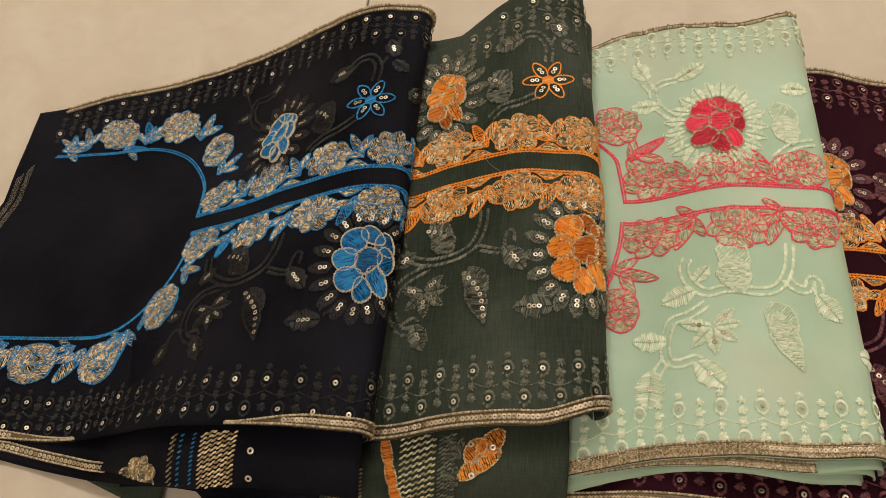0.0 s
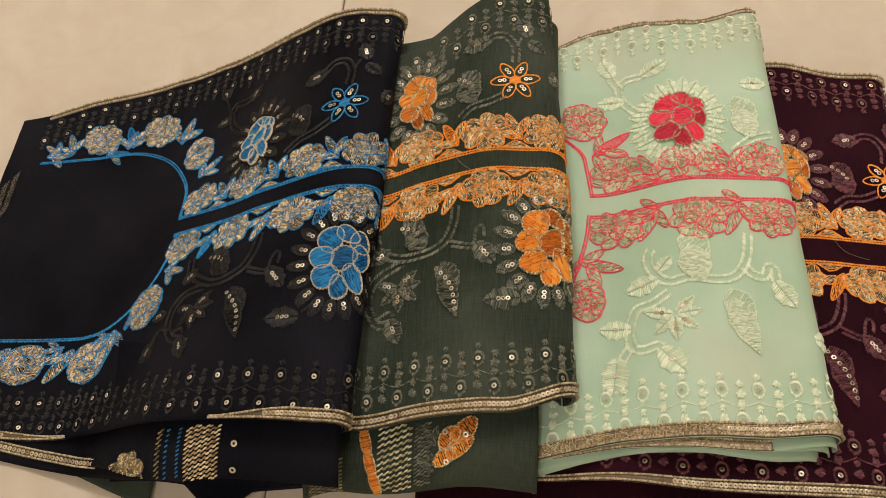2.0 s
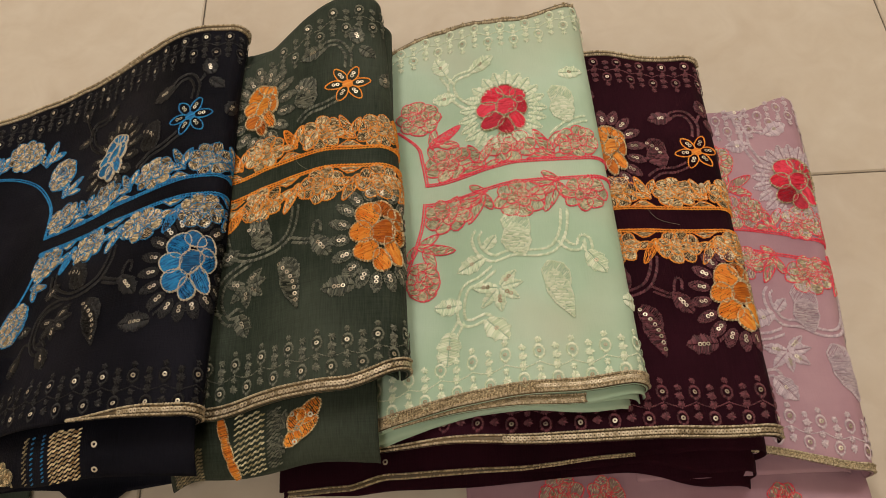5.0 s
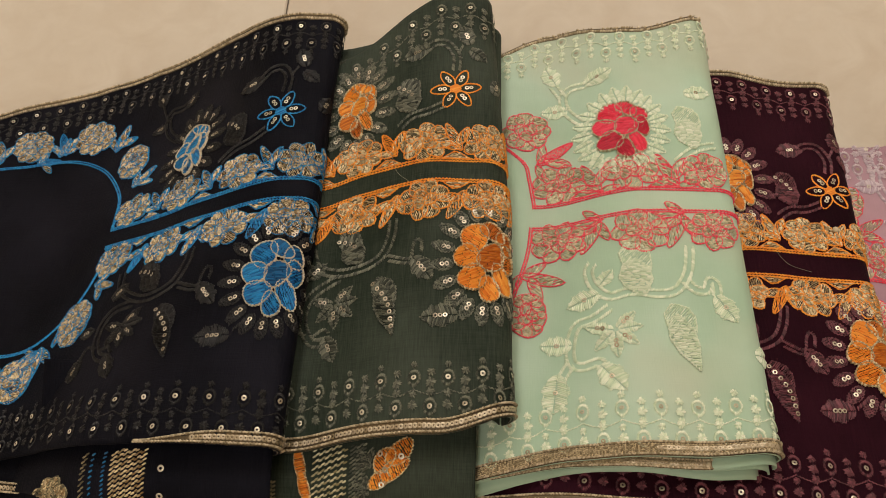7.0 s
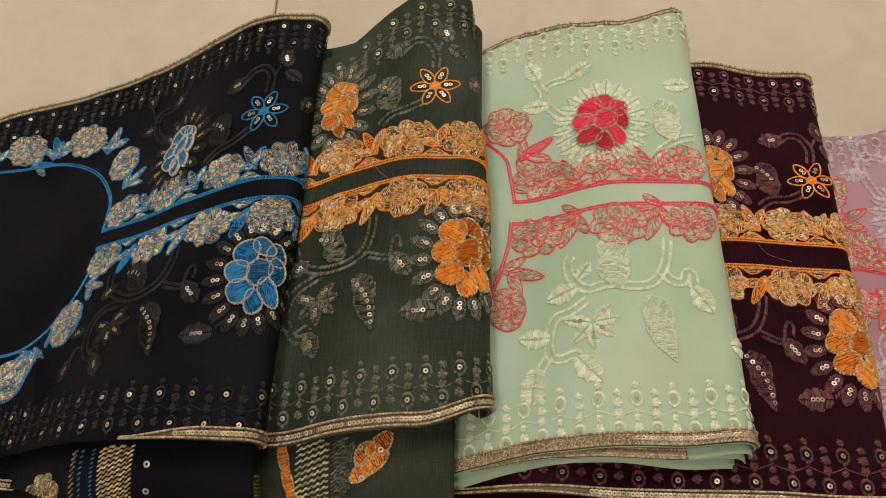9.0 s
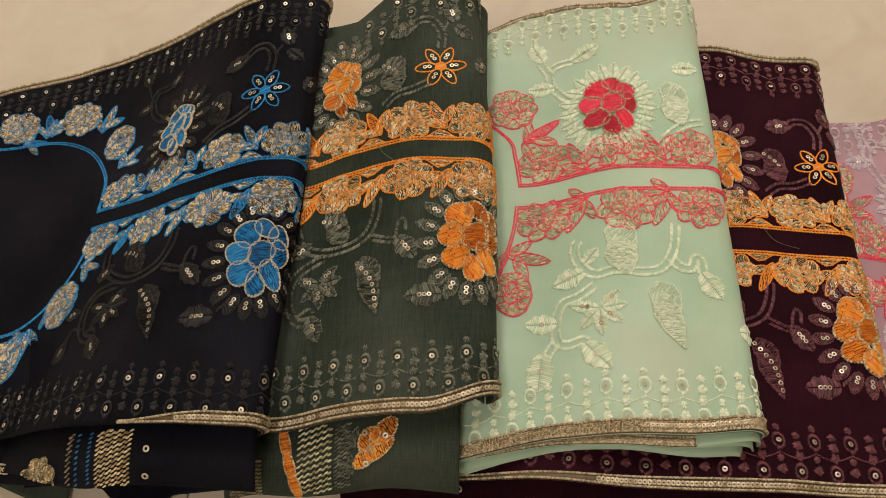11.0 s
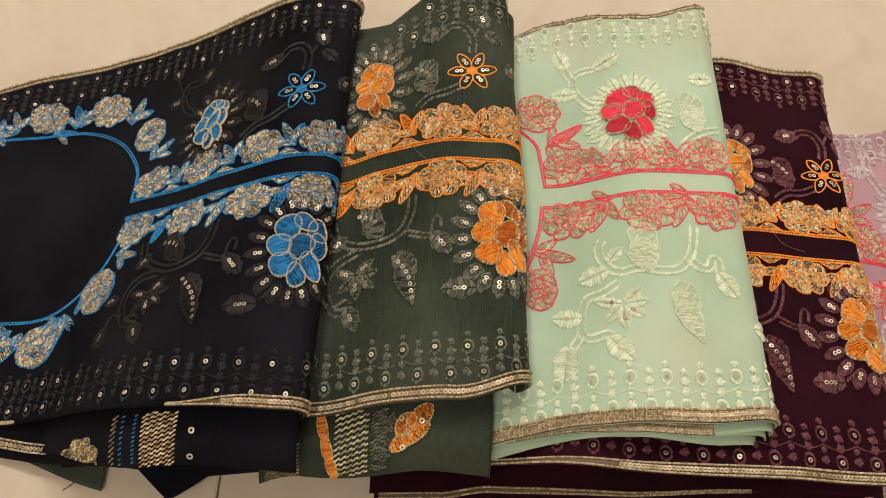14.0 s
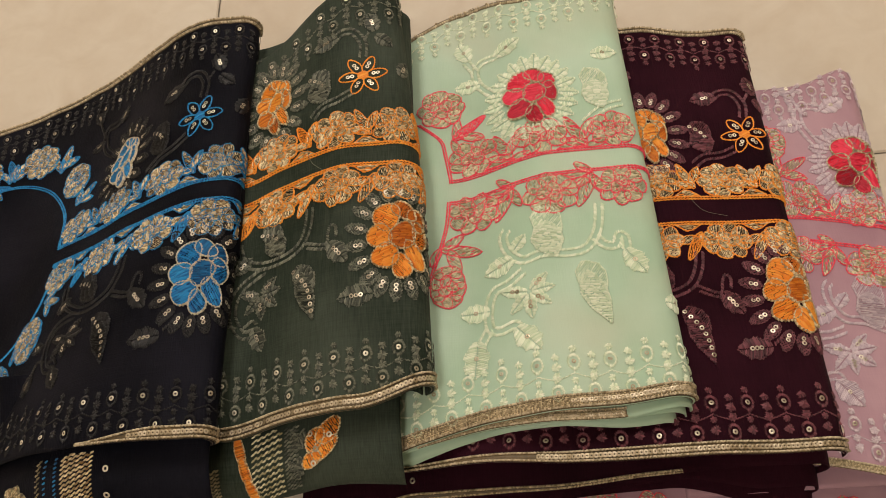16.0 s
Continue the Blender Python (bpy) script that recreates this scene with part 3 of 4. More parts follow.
def leaf_star(sh, parent, x, y, r, mat, shine=None):
    """A cluster of pointed leaflets round one stem, sequins on some."""
    for k, a in enumerate((.75, .12, -.65, -1.5, -2.35, 2.9)):
        L = r * rnd.uniform(.85, 1.1)
        bud(sh, parent, x + r * .55 * math.cos(a), y + r * .55 * math.sin(a), L, a, mat, 2 if k in (0, 2, 3, 5) else 0, shine, L * .48)


def vine(sh, parent, pts, mat, double=True):
    """A stem of laddered stitches, in one line or in two side by side."""
    st = Stitch(sh)
    path = curve_pts(pts, 12)
    for off in ((-.0021, .0021) if double else (0,)):
        left = 0.0
        q = []
        for k, (x, y) in enumerate(path):
            a, b = path[max(k - 1, 0)], path[min(k + 1, len(path) - 1)]
            d = math.hypot(b[0] - a[0], b[1] - a[1]) + 1e-9
            q.append((x - (b[1] - a[1]) / d * off, y + (b[0] - a[0]) / d * off))
        for (x1, y1), (x2, y2) in zip(q, q[1:]):
            d = math.hypot(x2 - x1, y2 - y1)
            if d < 1e-6:
                continue
            a, t = math.atan2(y2 - y1, x2 - x1) + .95, left
            while t < d:
                px, py = x1 + (x2 - x1) * t / d, y1 + (y2 - y1) * t / d
                L = .0012 * rnd.uniform(.85, 1.15)
                st.yarn(px - L * math.cos(a), py - L * math.sin(a), px + L * math.cos(a), py + L * math.sin(a), .00095, .0009, mat, .0003)
                t += .00112
            left = t - d
    st.done("vine_motif", parent)


def placket(sh, parent, xa, xb, centre, half, line):
    """The two corded lines that run along the opening."""
    for sgn in (1, -1):
        st = Stitch(sh)
        pts = [(x, centre(x) + sgn * half) for x in np.arange(xa, xb, .003)]
        st.rope(pts, line, .0011, .0010, .0013)
        st.rope([(x, y + sgn * .0016) for x, y in pts], line, .0011, .0010, .0013)
        st.done("placket_cord", parent)


def design_a(sh, g, X, c, line, bright, deep, body, other, dark, edge, lines_from, half=.0068, wide=1.0, shear=0.0):
    """The rose placket with flowers, star, two-lobed leaves and vines, laid out from the star's foot on the placket."""
    def P(u, v):
        x = X + wide * u + shear * v
        return x, c(x) + v
    placket(sh, g, lines_from, sh.x1 - .001, c, half, line)
    h = half + .0018
    for k, u in enumerate((-.0985, -.0582, -.0172, .0200, .0560)):
        if X + wide * u < lines_from + .006:
            continue
        rose(sh, g, *P(u, h + .0118), .0150, .0122, line, body, .4 * k, 8, other)
        rose(sh, g, *P(u + .001, -h - .0118), .0150, .0122, line, body, .3 + .5 * k, 8, other)
        wedge(sh, g, *P(u + .0190, h), .016, .0050, line, body)
        wedge(sh, g, *P(u + .0190, -h), .016, -.0050, line, body)
    for u in (-.0745, -.0345, .0045, .0410):
        sprig(sh, g, *P(u, h + .006), 2.05, .0205, line, body)
        sprig(sh, g, *P(u + .003, -h - .006), -2.05, .0215, line, body)
    star(sh, g, *P(0, .0590), .0150, line)
    big_flower(sh, g, *P(-.063, .0600), .0255, .0465, bright, deep, edge, dark, (6, 7, 3), cord=.0006)
    big_flower(sh, g, *P(.0200, -.0590), .0350, .0500, bright, deep, edge, dark, (0, 2, 8), rays=18)
    bean(sh, g, *P(-.0287, .0575), .0270, .0220, -1.0, dark, 4)
    vine(sh, g, [P(-.007, .047), P(-.016, .0425), P(-.0265, .0405), P(-.034, .034)], dark)
    vine(sh, g, [P(0, .074), P(.000, .085), P(-.006, .095), P(-.014, .0965), P(-.019, .092)], dark)
    vine(sh, g, [P(.001, .087), P(.004, .094)], dark, False)
    bud(sh, g, *P(-.0250, .0910), .0170, 3.4, dark, 2)
    bud(sh, g, *P(.0060, .1010), .0150, 1.9, dark, 2)
    bud(sh, g, *P(.0130, .0860), .0130, -.7, dark, 0)
    bud(sh, g, *P(.0260, .0640), .0130, 1.2, dark, 2)
    vine(sh, g, [P(-.0815, .0775), P(-.092, .086), P(-.0975, .099), P(-.0957, .107), P(-.0875, .107), P(-.0815, .109)], dark)
    vine(sh, g, [P(-.0975, .099), P(-.104, .110), P(-.108, .118)], dark, False)
    for u, v, t in ((-.109, .121, 2.0), (-.079, .1105, 1.0), (-.1025, .093, 3.3)):
        bud(sh, g, *P(u, v), .0125, t, dark, 2)
    bean(sh, g, *P(-.0575, -.0425), .0255, .0200, -.7, dark, 4)
    vine(sh, g, [P(-.0335, -.030), P(-.034, -.040), P(-.038, -.051), P(-.046, -.0565), P(-.057, -.058), P(-.069, -.054), P(-.079, -.046), P(-.083, -.034)], dark)
    vine(sh, g, [P(-.035, -.053), P(-.0225, -.0575), P(-.0208, -.050), P(-.0190, -.046), P(-.0160, -.048), P(-.016, -.0545)], dark, False)
    vine(sh, g, [P(-.034, -.0565), P(-.025, -.0600), P(-.018, -.0595)], dark, False)
    bud(sh, g, *P(-.0155, -.0635), .0165, -.9, dark, 3)
    bean(sh, g, *P(-.0345, -.0825), .0370, .0185, -1.15, dark, 8, None, True)
    leaf_star(sh, g, *P(-.0655, -.0755), .0130, dark)
    vine(sh, g, [P(-.0640, -.0600), P(-.069, -.0605), P(-.078, -.064), P(-.083, -.072), P(-.083, -.083), P(-.077, -.0935), P(-.069, -.096)], dark)
    vine(sh, g, [P(-.076, -.090), P(-.0705, -.0885), P(-.067, -.092)], dark, False)
    bud(sh, g, *P(-.0665, -.1010), .0155, -1.2, dark, 2)
    bud(sh, g, *P(-.0785, -.0500), .0130, .7, dark, 2)
    vine(sh, g, [P(-.0815, -.0885), P(-.0885, -.087), P(-.0920, -.0950)], dark, False)
    bud(sh, g, *P(-.0935, -.1015), .0150, 1.1, dark, 2)
    bud(sh, g, *P(-.0945, -.0760), .0110, .1, dark, 2)
    bud(sh, g, *P(-.0040, -.0925), .0190, 3.2, dark, 3)
    vine(sh, g, [P(.0110, -.0825), P(.0045, -.0890)], dark)


def design_b(sh, g, X, c, line, halo, body, pale, shine, half=.0072, shear=0.0):
    """The rose placket with one red flower, two-lobed leaves and pale vines, laid out from the flower's foot on the placket."""
    def P(u, v):
        x = X + u + shear * v
        return x, c(x) + v
    placket(sh, g, X - .0545, sh.x1 - .001, c, half, line)
    st = Stitch(sh)
    for pts in ([P(-.0545, .0075), P(-.0576, .028), P(-.0609, .0414), P(-.075, .056)], [P(-.0565, -.0073), P(-.0587, -.025), P(-.064, -.0445), P(-.072, -.070)]):
        st.rope(curve_pts(pts, 14), line, .0012, .0010, .0012)
        st.rope([(x + .0015, y) for x, y in curve_pts(pts, 14)], line, .0011, .0009, .0012)
    st.done("neckline_cord", g)
    for k, (u, v, rx, ry) in enumerate(((-.0589, .0670, .0155, .0155), (-.0385, .0225, .0165, .0130), (.0035, .0215, .0165, .0125), (.0475, .0215, .0145, .0125),
                                        (-.0400, -.0190, .0165, .0120), (.0062, -.0215, .0165, .0140), (.0480, -.0210, .0150, .0125), (-.0580, -.0660, .0105, .0155))):
        rose(sh, g, *P(u, v), rx, ry, line, body, .5 * k, 8, pale, .3)
    for u, v, a, s in ((-.052, .040, .55, .026), (-.0150, .0100, 2.0, .024), (.0310, .0100, 2.05, .026), (-.0160, -.0100, -2.05, .024), (.0320, -.0100, -2.0, .026),
                       (-.0620, -.0400, -.25, .026)):
        sprig(sh, g, *P(u, v), a, s, line, body, 4)
    for u in (-.0195, .0260):
        wedge(sh, g, *P(u - .004, half + .002), .018, .005, line, body)
        wedge(sh, g, *P(u - .004, -half - .002), .018, -.005, line, body)
    big_flower(sh, g, *P(0, .0545), .0350, .0460, T_RED, T_CRIM, body, halo, (6, 7, 3), False, 0, .0005)
    for k in range(22):
        a = 2 * math.pi * k / 22 + .25
        x, y = P(.0235 * math.cos(a), .0545 + .0285 * math.sin(a))
        bud(sh, g, x, y, .0125, a + rnd.uniform(-.2, .2), halo, 0, None, .0072)
    vine(sh, g, [P(-.024, .068), P(-.0324, .0805), P(-.0347, .093), P(-.030, .099), P(-.020, .0985)], halo)
    vine(sh, g, [P(-.0347, .093), P(-.0405, .105)], halo)
    for u, v, L, t in ((-.042, .1130, .0170, 2.0), (-.0130, .1025, .0180, .5), (-.0400, .0820, .0165, 3.1), (.0488, .0840, .0160, .05)):
        bud(sh, g, *P(u, v), L, t, halo, 1, shine)
    bean(sh, g, *P(.0408, .0560), .0350, .0230, -1.1, halo, 0)
    vine(sh, g, [P(.032, .0280), P(.0437, .0380), P(.056, .0415)], halo)
    bean(sh, g, *P(.0020, -.0465), .0360, .0250, -1.1, halo, 0)
    vine(sh, g, [P(.0331, -.033), P(.0306, -.0495), P(.0234, -.061), P(.0126, -.0635), P(-.0019, -.061), P(-.0133, -.0617), P(-.0212, -.053), P(-.0236, -.043), P(-.0210, -.0380)], halo)
    vine(sh, g, [P(.0290, -.055), P(.0336, -.0605), P(.0395, -.0610), P(.0422, -.0550), P(.0452, -.0575), P(.0452, -.0645)], halo)
    bud(sh, g, *P(.0489, -.0715), .0175, -1.0, halo, 1, shine)
    bean(sh, g, *P(.0255, -.0885), .0410, .0235, -1.1, halo, 0, None, True)
    bud(sh, g, *P(-.0265, -.0610), .0170, 3.5, halo, 1, shine)
    bud(sh, g, *P(-.0150, -.0500), .0110, .9, halo, 0)
    leaf_star(sh, g, *P(-.0115, -.0830), .0140, halo, shine)
    vine(sh, g, [P(-.0138, -.069), P(-.0222, -.0735), P(-.0306, -.0755), P(-.0343, -.085), P(-.0342, -.0965), P(-.0288, -.1005), P(-.0205, -.0995), P(-.0178, -.1030)], halo)
    vine(sh, g, [P(-.035, -.098), P(-.0405, -.1065)], halo)
    for u, v, L, t in ((-.0420, -.0860, .0165, 3.1), (-.0140, -.1090, .0190, -.9), (-.0430, -.1130, .0210, -1.7), (.0690, -.0980, .0150, .1)):
        bud(sh, g, *P(u, v), L, t, halo, 1, shine)


def dash_band(sh, g, x0, x1, y0, y1, mat, name="dash_band", gap=.0025):
    """A band of slanting rows of short metallic dashes."""
    st = Stitch(sh)
    y = y0 - (x1 - x0) * .3
    while y < y1:
        x = x0
        k = 0
        while x < x1 - .001:
            yy = y + (x - x0) * .3 + (.0004 if k % 2 else -.0004)
            if y0 < yy < y1:
                st.yarn(x, yy - .0004, x + .0021, yy + .0007, .0013, .0008, mat, .0003)
            x += .0018
            k += 1
        y += gap
    return st.done(name, g)


# ---- floor and room ----
X0, Y0, T = -0.114, 0.389, 0.6
floor = tagged(mesh_object("floor", [(-1.912, -2.012, -.012), (2.278, -2.012, -.012), (2.278, 2.748, -.012), (-1.912, 2.748, -.012), (-1.912, -2.012, -.0022), (2.278, -2.012, -.0022), (2.278, 2.748, -.0022), (-1.912, 2.748, -.0022)],
                           [(3, 2, 1, 0), (4, 5, 6, 7), (0, 1, 5, 4), (1, 2, 6, 5), (2, 3, 7, 6), (3, 0, 4, 7)], [M_GROUT], flat=True), "cream polished tile floor with thin dark joints", kind="structure")
g2 = .0006
h2, bev = T / 2 - g2, .0012
tv = [(sx * (h2 - b), sy * (h2 - b), z) for b, z in ((0, -.008), (0, -bev), (bev, 0)) for sx, sy in ((-1, -1), (1, -1), (1, 1), (-1, 1))]
tf = [(3, 2, 1, 0), (8, 9, 10, 11)] + [(4 * r + k, 4 * r + (k + 1) % 4, 4 * r + 4 + (k + 1) % 4, 4 * r + 4 + k) for r in (0, 1) for k in range(4)]
TILE = bpy.data.meshes.new("tile")
TILE.from_pydata(tv, [], tf)
TILE.materials.append(M_TILE)
for i in range(-3, 4):
    for j in range(-4, 4):
        ob = new("tile", TILE)
        ob.parent = floor
        ob.location = (X0 + (i + .5) * T, Y0 + (j + .5) * T - (.038 if i < 0 else 0), rnd.uniform(-.0003, 0))


def slab(name, lo, hi, mat, label):
    v = [(x, y, z) for x in (lo[0], hi[0]) for y in (lo[1], hi[1]) for z in (lo[2], hi[2])]
    f = [(0, 1, 3, 2), (4, 6, 7, 5), (0, 4, 5, 1), (2, 3, 7, 6), (0, 2, 6, 4), (1, 5, 7, 3)]
    return tagged(mesh_object(name, v, f, [mat], flat=True), label, kind="structure")


# Walls and ceiling are unseen, added for bounced light and floor reflections.
slab("wall_north", (-1.912, 2.748, -.01), (2.278, 2.848, 2.7), M_WALL, "unseen cream wall, added to close the room")
slab("wall_south", (-1.912, -2.112, -.01), (2.278, -2.012, 2.7), M_WALL, "unseen cream wall, added to close the room")
slab("wall_west", (-2.012, -2.112, -.01), (-1.912, 2.848, 2.7), M_WALL, "unseen cream wall, added to close the room")
slab("wall_east", (2.278, -2.112, -.01), (2.378, 2.848, 2.7), M_WALL, "unseen cream wall, added to close the room")
slab("ceiling", (-2.3, -2.3, 2.7), (2.7, 3.0, 2.8), M_CEIL, "unseen white ceiling, added to close the room")

GROUP = "folded embroidered fabrics fanned on the floor"

# ---- black fabric ----
zb = lambda x, y: .006 + .094 * smooth((x + .265) / .2) - .6 * (np.minimum(y, .41) - .33) * smooth((x + .265) / .2) * (1 - smooth((x + .265) / .2))
black = thing("embroidered_fabric", (-.19, .32, 0.0), "folded black fabric with blue and gold floral embroidery", "fabric", GROUP)
b_back = lambda x: float(np.interp(x, (-.361, -.336, -.303, -.268, -.232, -.195, -.158, -.113, -.064), (.452, .459, .4725, .483, .4935, .499, .494, .486, .4825)))
b_front = lambda x: .1868 + .0085 * float(smooth((-.13 - x) / .1)) + .001 * math.sin(30 * x)
top_b = Sheet(zb, -.357, -.026, .183, .505, xe=-.056, slant=.022, r=.0095, yc=.196, rf=.05, seed=1, wave=.0011, back=b_back, front=b_front, lean=.3)
sheet_part("front_panel", top_b, C_BLACK, black)
cb = lambda x: .3368 + .0048 * float(smooth((x + .115) / .05)) + .0065 * float(smooth((-.14 - x) / .06))
design_a(top_b, black, -.0805, cb, T_BLUE, T_BLUE, T_NAVY, T_TAN, T_GREY, T_BLACK, T_CREAM, -.198, .0066, 1.06, .09)
st = Stitch(top_b)
for pts in ([(-.330, .4108), (-.289, .4153), (-.2553, .4209), (-.2325, .4146), (-.2157, .4011), (-.2007, .3767), (-.1985, .3516)],
            [(-.1965, .3348), (-.1981, .3173), (-.2082, .2946), (-.2226, .2781), (-.2345, .2690), (-.2468, .2650), (-.2707, .2635), (-.318, .2605)]):
    q = curve_pts(pts, 14)
    st.rope(q, T_BLUE, .0012, .0010, .0012)
    st.rope([(x + .0010, y + .0014) for x, y in q], T_BLUE, .0011, .0009, .0012)
st.done("neckline_cord", black, "blue corded neckline")
for k, (x, y, rx, ry) in enumerate(((-.2857, .4344, .0155, .0140), (-.2383, .4414, .0160, .0145), (-.1985, .4120, .0125, .0165), (-.2755, .2460, .0112, .0160), (-.2385, .2465, .0115, .0165), (-.2040, .2795, .0135, .0175))):
    rose(top_b, black, x, y, rx, ry, T_BLUE, T_TAN, .7 * k, 9, T_GREY)
for x, y, a, s in ((-.306, .420, 1.9, .020), (-.316, .419, 2.6, .017), (-.2595, .427, 1.9, .021), (-.264, .4255, 1.3, .018), (-.2185, .426, 1.25, .024), (-.192, .386, .7, .022), (-.3265, .4175, .1, .020), (-.279, .4195, .15, .018),
                   (-.2860, .2570, -2.0, .026), (-.2930, .2585, -2.8, .013), (-.2505, .2570, -2.0, .026), (-.2570, .2590, -2.8, .013), (-.2255, .2680, -1.75, .025), (-.2290, .2660, -2.6, .012), (-.2175, .2760, -.9, .012), (-.1965, .3060, -.35, .020)):
    sprig(top_b, black, x, y, a, s, T_BLUE, T_TAN, 3)
border(top_b, black, -.4395, -.03, lambda x: b_front(x) + .0248, lambda x: b_front(x) + .0083, .0185, T_BLACK, F_SILVER, 1, .0000, lambda x: x if x > -.213 else -.213 + (x + .213) * .58)
border(top_b, black, -.34, -.03, lambda x: b_back(x) - .0265, lambda x: b_back(x) - .0120, .0170, T_BLACK, F_SILVER, -1, .006)
trim(top_b, black, -.125, -.026, lambda x: b_front(x) + .0004, lambda x: .0008 + .0062 * float(smooth((x + .125) / .05)))
trim(top_b, black, -.355, -.235, lambda x: b_front(x) + .0004, lambda x: .0010 + .0050 * float(smooth((-.235 - x) / .05)))
trim(top_b, black, -.335, -.03, lambda x: b_back(x) - .0052, .0046)
low_b = Sheet(lambda x, y: zb(x, y) * .86 - .004, -.262, -.055, .125, .36, yc=.186, rf=.036, seed=5, wave=.0012, front=lambda x: .157 + .021 * float(smooth((-.14 - x) / .09)) + .0015 * math.sin(40 * x), low=.004)
sheet_part("back_panel", low_b, C_BLACK, black)
dash_band(low_b, black, -.1440, -.1225, .158, .189, T_TAN)
dash_band(low_b, black, -.1495, -.1475, .160, .189, T_NAVY, "dash_line", .0024)
dash_band(low_b, black, -.1650, -.1615, .15, .189, T_GREY, "dash_line", .003)
dash_band(low_b, black, -.1580, -.1560, .150, .189, T_NAVY, "dash_line", .003)
rose(low_b, black, -.188, .167, .015, .012, T_GREY, T_TAN, .3, 8, T_GREY, .5)
for y in (.164, .178):
    sequin(low_b, -.113, y, black)
mid_b = Sheet(lambda x, y: zb(x, y) * .6 + .001, -.349, -.06, .166, .44, xe=-.075, r=.012, yc=.188, rf=.03, seed=9, front=lambda x: float(np.interp(x, (-.35, -.27, -.2545, -.228, -.19), (.186, .182, .178, .1717, .166))), low=.003, lean=.3)
sheet_part("fold_layer", mid_b, C_BLACK, black)
trim(mid_b, black, -.347, -.216, lambda x: mid_b.front(x) + .0055, .0062)
back_b = Sheet(lambda x, y: zb(x, y) - .006, -.30, -.028, .30, .50, xe=-.054, r=.0085, seed=17, wave=.0015, back=lambda x: b_back(x) + .001 + .003 * math.sin(38 * x) + .005 * math.exp(-((x + .052) / .012) ** 2))
sheet_part("fold_layer", back_b, C_BLACK, black)
flap = Sheet(lambda x, y: .010 + .5 * np.maximum(0, y - .175), -.21, -.085, .135, .25, seed=11, front=lambda x: .170 - .016 * max(0, 1 - abs(x + .141) / .022) + .002 * math.sin(60 * x), low=.002)
sheet_part("lining_flap", flap, C_BLACK, black)
sheer = Sheet(lambda x, y: .0025 + 0 * x, -.3605, -.325, .20, .45, seed=3, wave=.0016, back=lambda x: .446 - .1 * max(0, -.342 - x) / .02, front=lambda x: .21, lean=.3)
sheet_part("sheer_edge", sheer, C_SHEER, black, "see-through black organza edge")
for lo, hi in ((-.3540, -.3495), (-.3480, -.3440)):
    strip = Sheet(lambda x, y: zb(x, y) + .0005, lo, hi, .20, .395, seed=1, wave=.0011, lean=.3, back=lambda x: .395 + 1.5 * (x + .35), front=lambda x: .205)
    sheet_part("hidden_ribbon", strip, C_STRIP, black, "gold ribbon glinting through the sheer edge", .0015, .0002)

# ---- green fabric ----
zg = lambda x, y: .083 + .0285 * smooth((x + .05) / .08) + .035 * (y - .33) - .05 * smooth((-.055 - x) / .05)
green = thing("embroidered_fabric", (0.0, .34, 0.0), "folded dark olive green fabric with orange floral embroidery", "fabric", GROUP)
g_back = lambda x: .452 + .034 * float(smooth((x + .05) / .085))
g_front = lambda x: .189 + .0035 * float(smooth((x + .05) / .04)) + .013 * float(smooth((x - .03) / .05))
top_g = Sheet(zg, -.13, .092, .186, .50, xe=.0545, slant=-.015, bend=-.06, r=.0145, yc=.20, rf=.06, seed=2, wave=.0014, back=g_back, front=g_front)
sheet_part("front_panel", top_g, C_GREEN, green)
cg = lambda x: .3437 + .0054 * float(smooth((x + .047) / .026))
design_a(top_g, green, .0352, cg, T_ORANGE, T_ORANGE, T_RUST, T_TAN, T_GREY, T_OLIVE, T_TAN, -.1, .0064)
border(top_g, green, -.105, .09, lambda x: .2210 + .4 * (g_front(x) - .19), lambda x: .2050 + .6 * (g_front(x) - .19), .0177, T_OLIVE, F_SILVER, 1)
border(top_g, green, -.06, .09, lambda x: g_back(x) - .028, lambda x: g_back(x) - .013, .0187, T_OLIVE, F_SILVER, -1)
trim(top_g, green, -.08, .088, lambda x: g_front(x) + .0004, .0075)
low_g = Sheet(lambda x, y: zg(x, y) * .9 - .006, -.085, .052, .112, .40, xe=.047, r=.008, yc=.192, rf=.034, seed=6, front=lambda x: .156 + .0015 * math.sin(60 * x) - .003 * float(smooth((x - .0) / .05)), low=.004)
sheet_part("back_panel", low_g, C_GREEN, green)
dash_band(low_g, green, -.0365, -.0165, .157, .195, T_SAGE, "dash_band", .0033)
dash_band(low_g, green, -.080, -.056, .156, .178, T_GREY, "dash_band", .0022)
st = Stitch(low_g)
for k in range(3):
    p = petal(-.046 + .003 * k, .195 - .012 * k, .018, .006, -1.3)
    st.fill(p, .2, T_ORANGE, .0006, 0, .0006, .0006, T_RUST, .3)
    st.rope(p + p[:1], T_TAN, .0009, .0008, .0011)
st.done("leaf_motif", green)
st = Stitch(low_g)
for x, y, a, b, t in ((.0125, .1885, .0085, .0052, .75), (.0045, .1850, .0070, .0050, .9), (.0100, .1800, .0085, .0045, .6), (.0020, .1750, .0062, .0042, .5)):
    p = oval(x, y, a, b, t)
    st.fill(p, t + 1.4, T_ORANGE, .0011, .004, .0008, .0005, T_RUST, .12, .85)
    st.rope(p + p[:1], T_TAN, .0009, .0008, .0012, .5, .0008)
st.done("flower_motif", green)
dash_band(low_g, green, -.0150, -.0055, .160, .195, T_OLIVE, "dash_band", .0022)
for x, y in ((.003, .188), (.006, .180), (.004, .173), (.014, .186)):
    sequin(low_g, x, y, green, .0017, None, .0022)
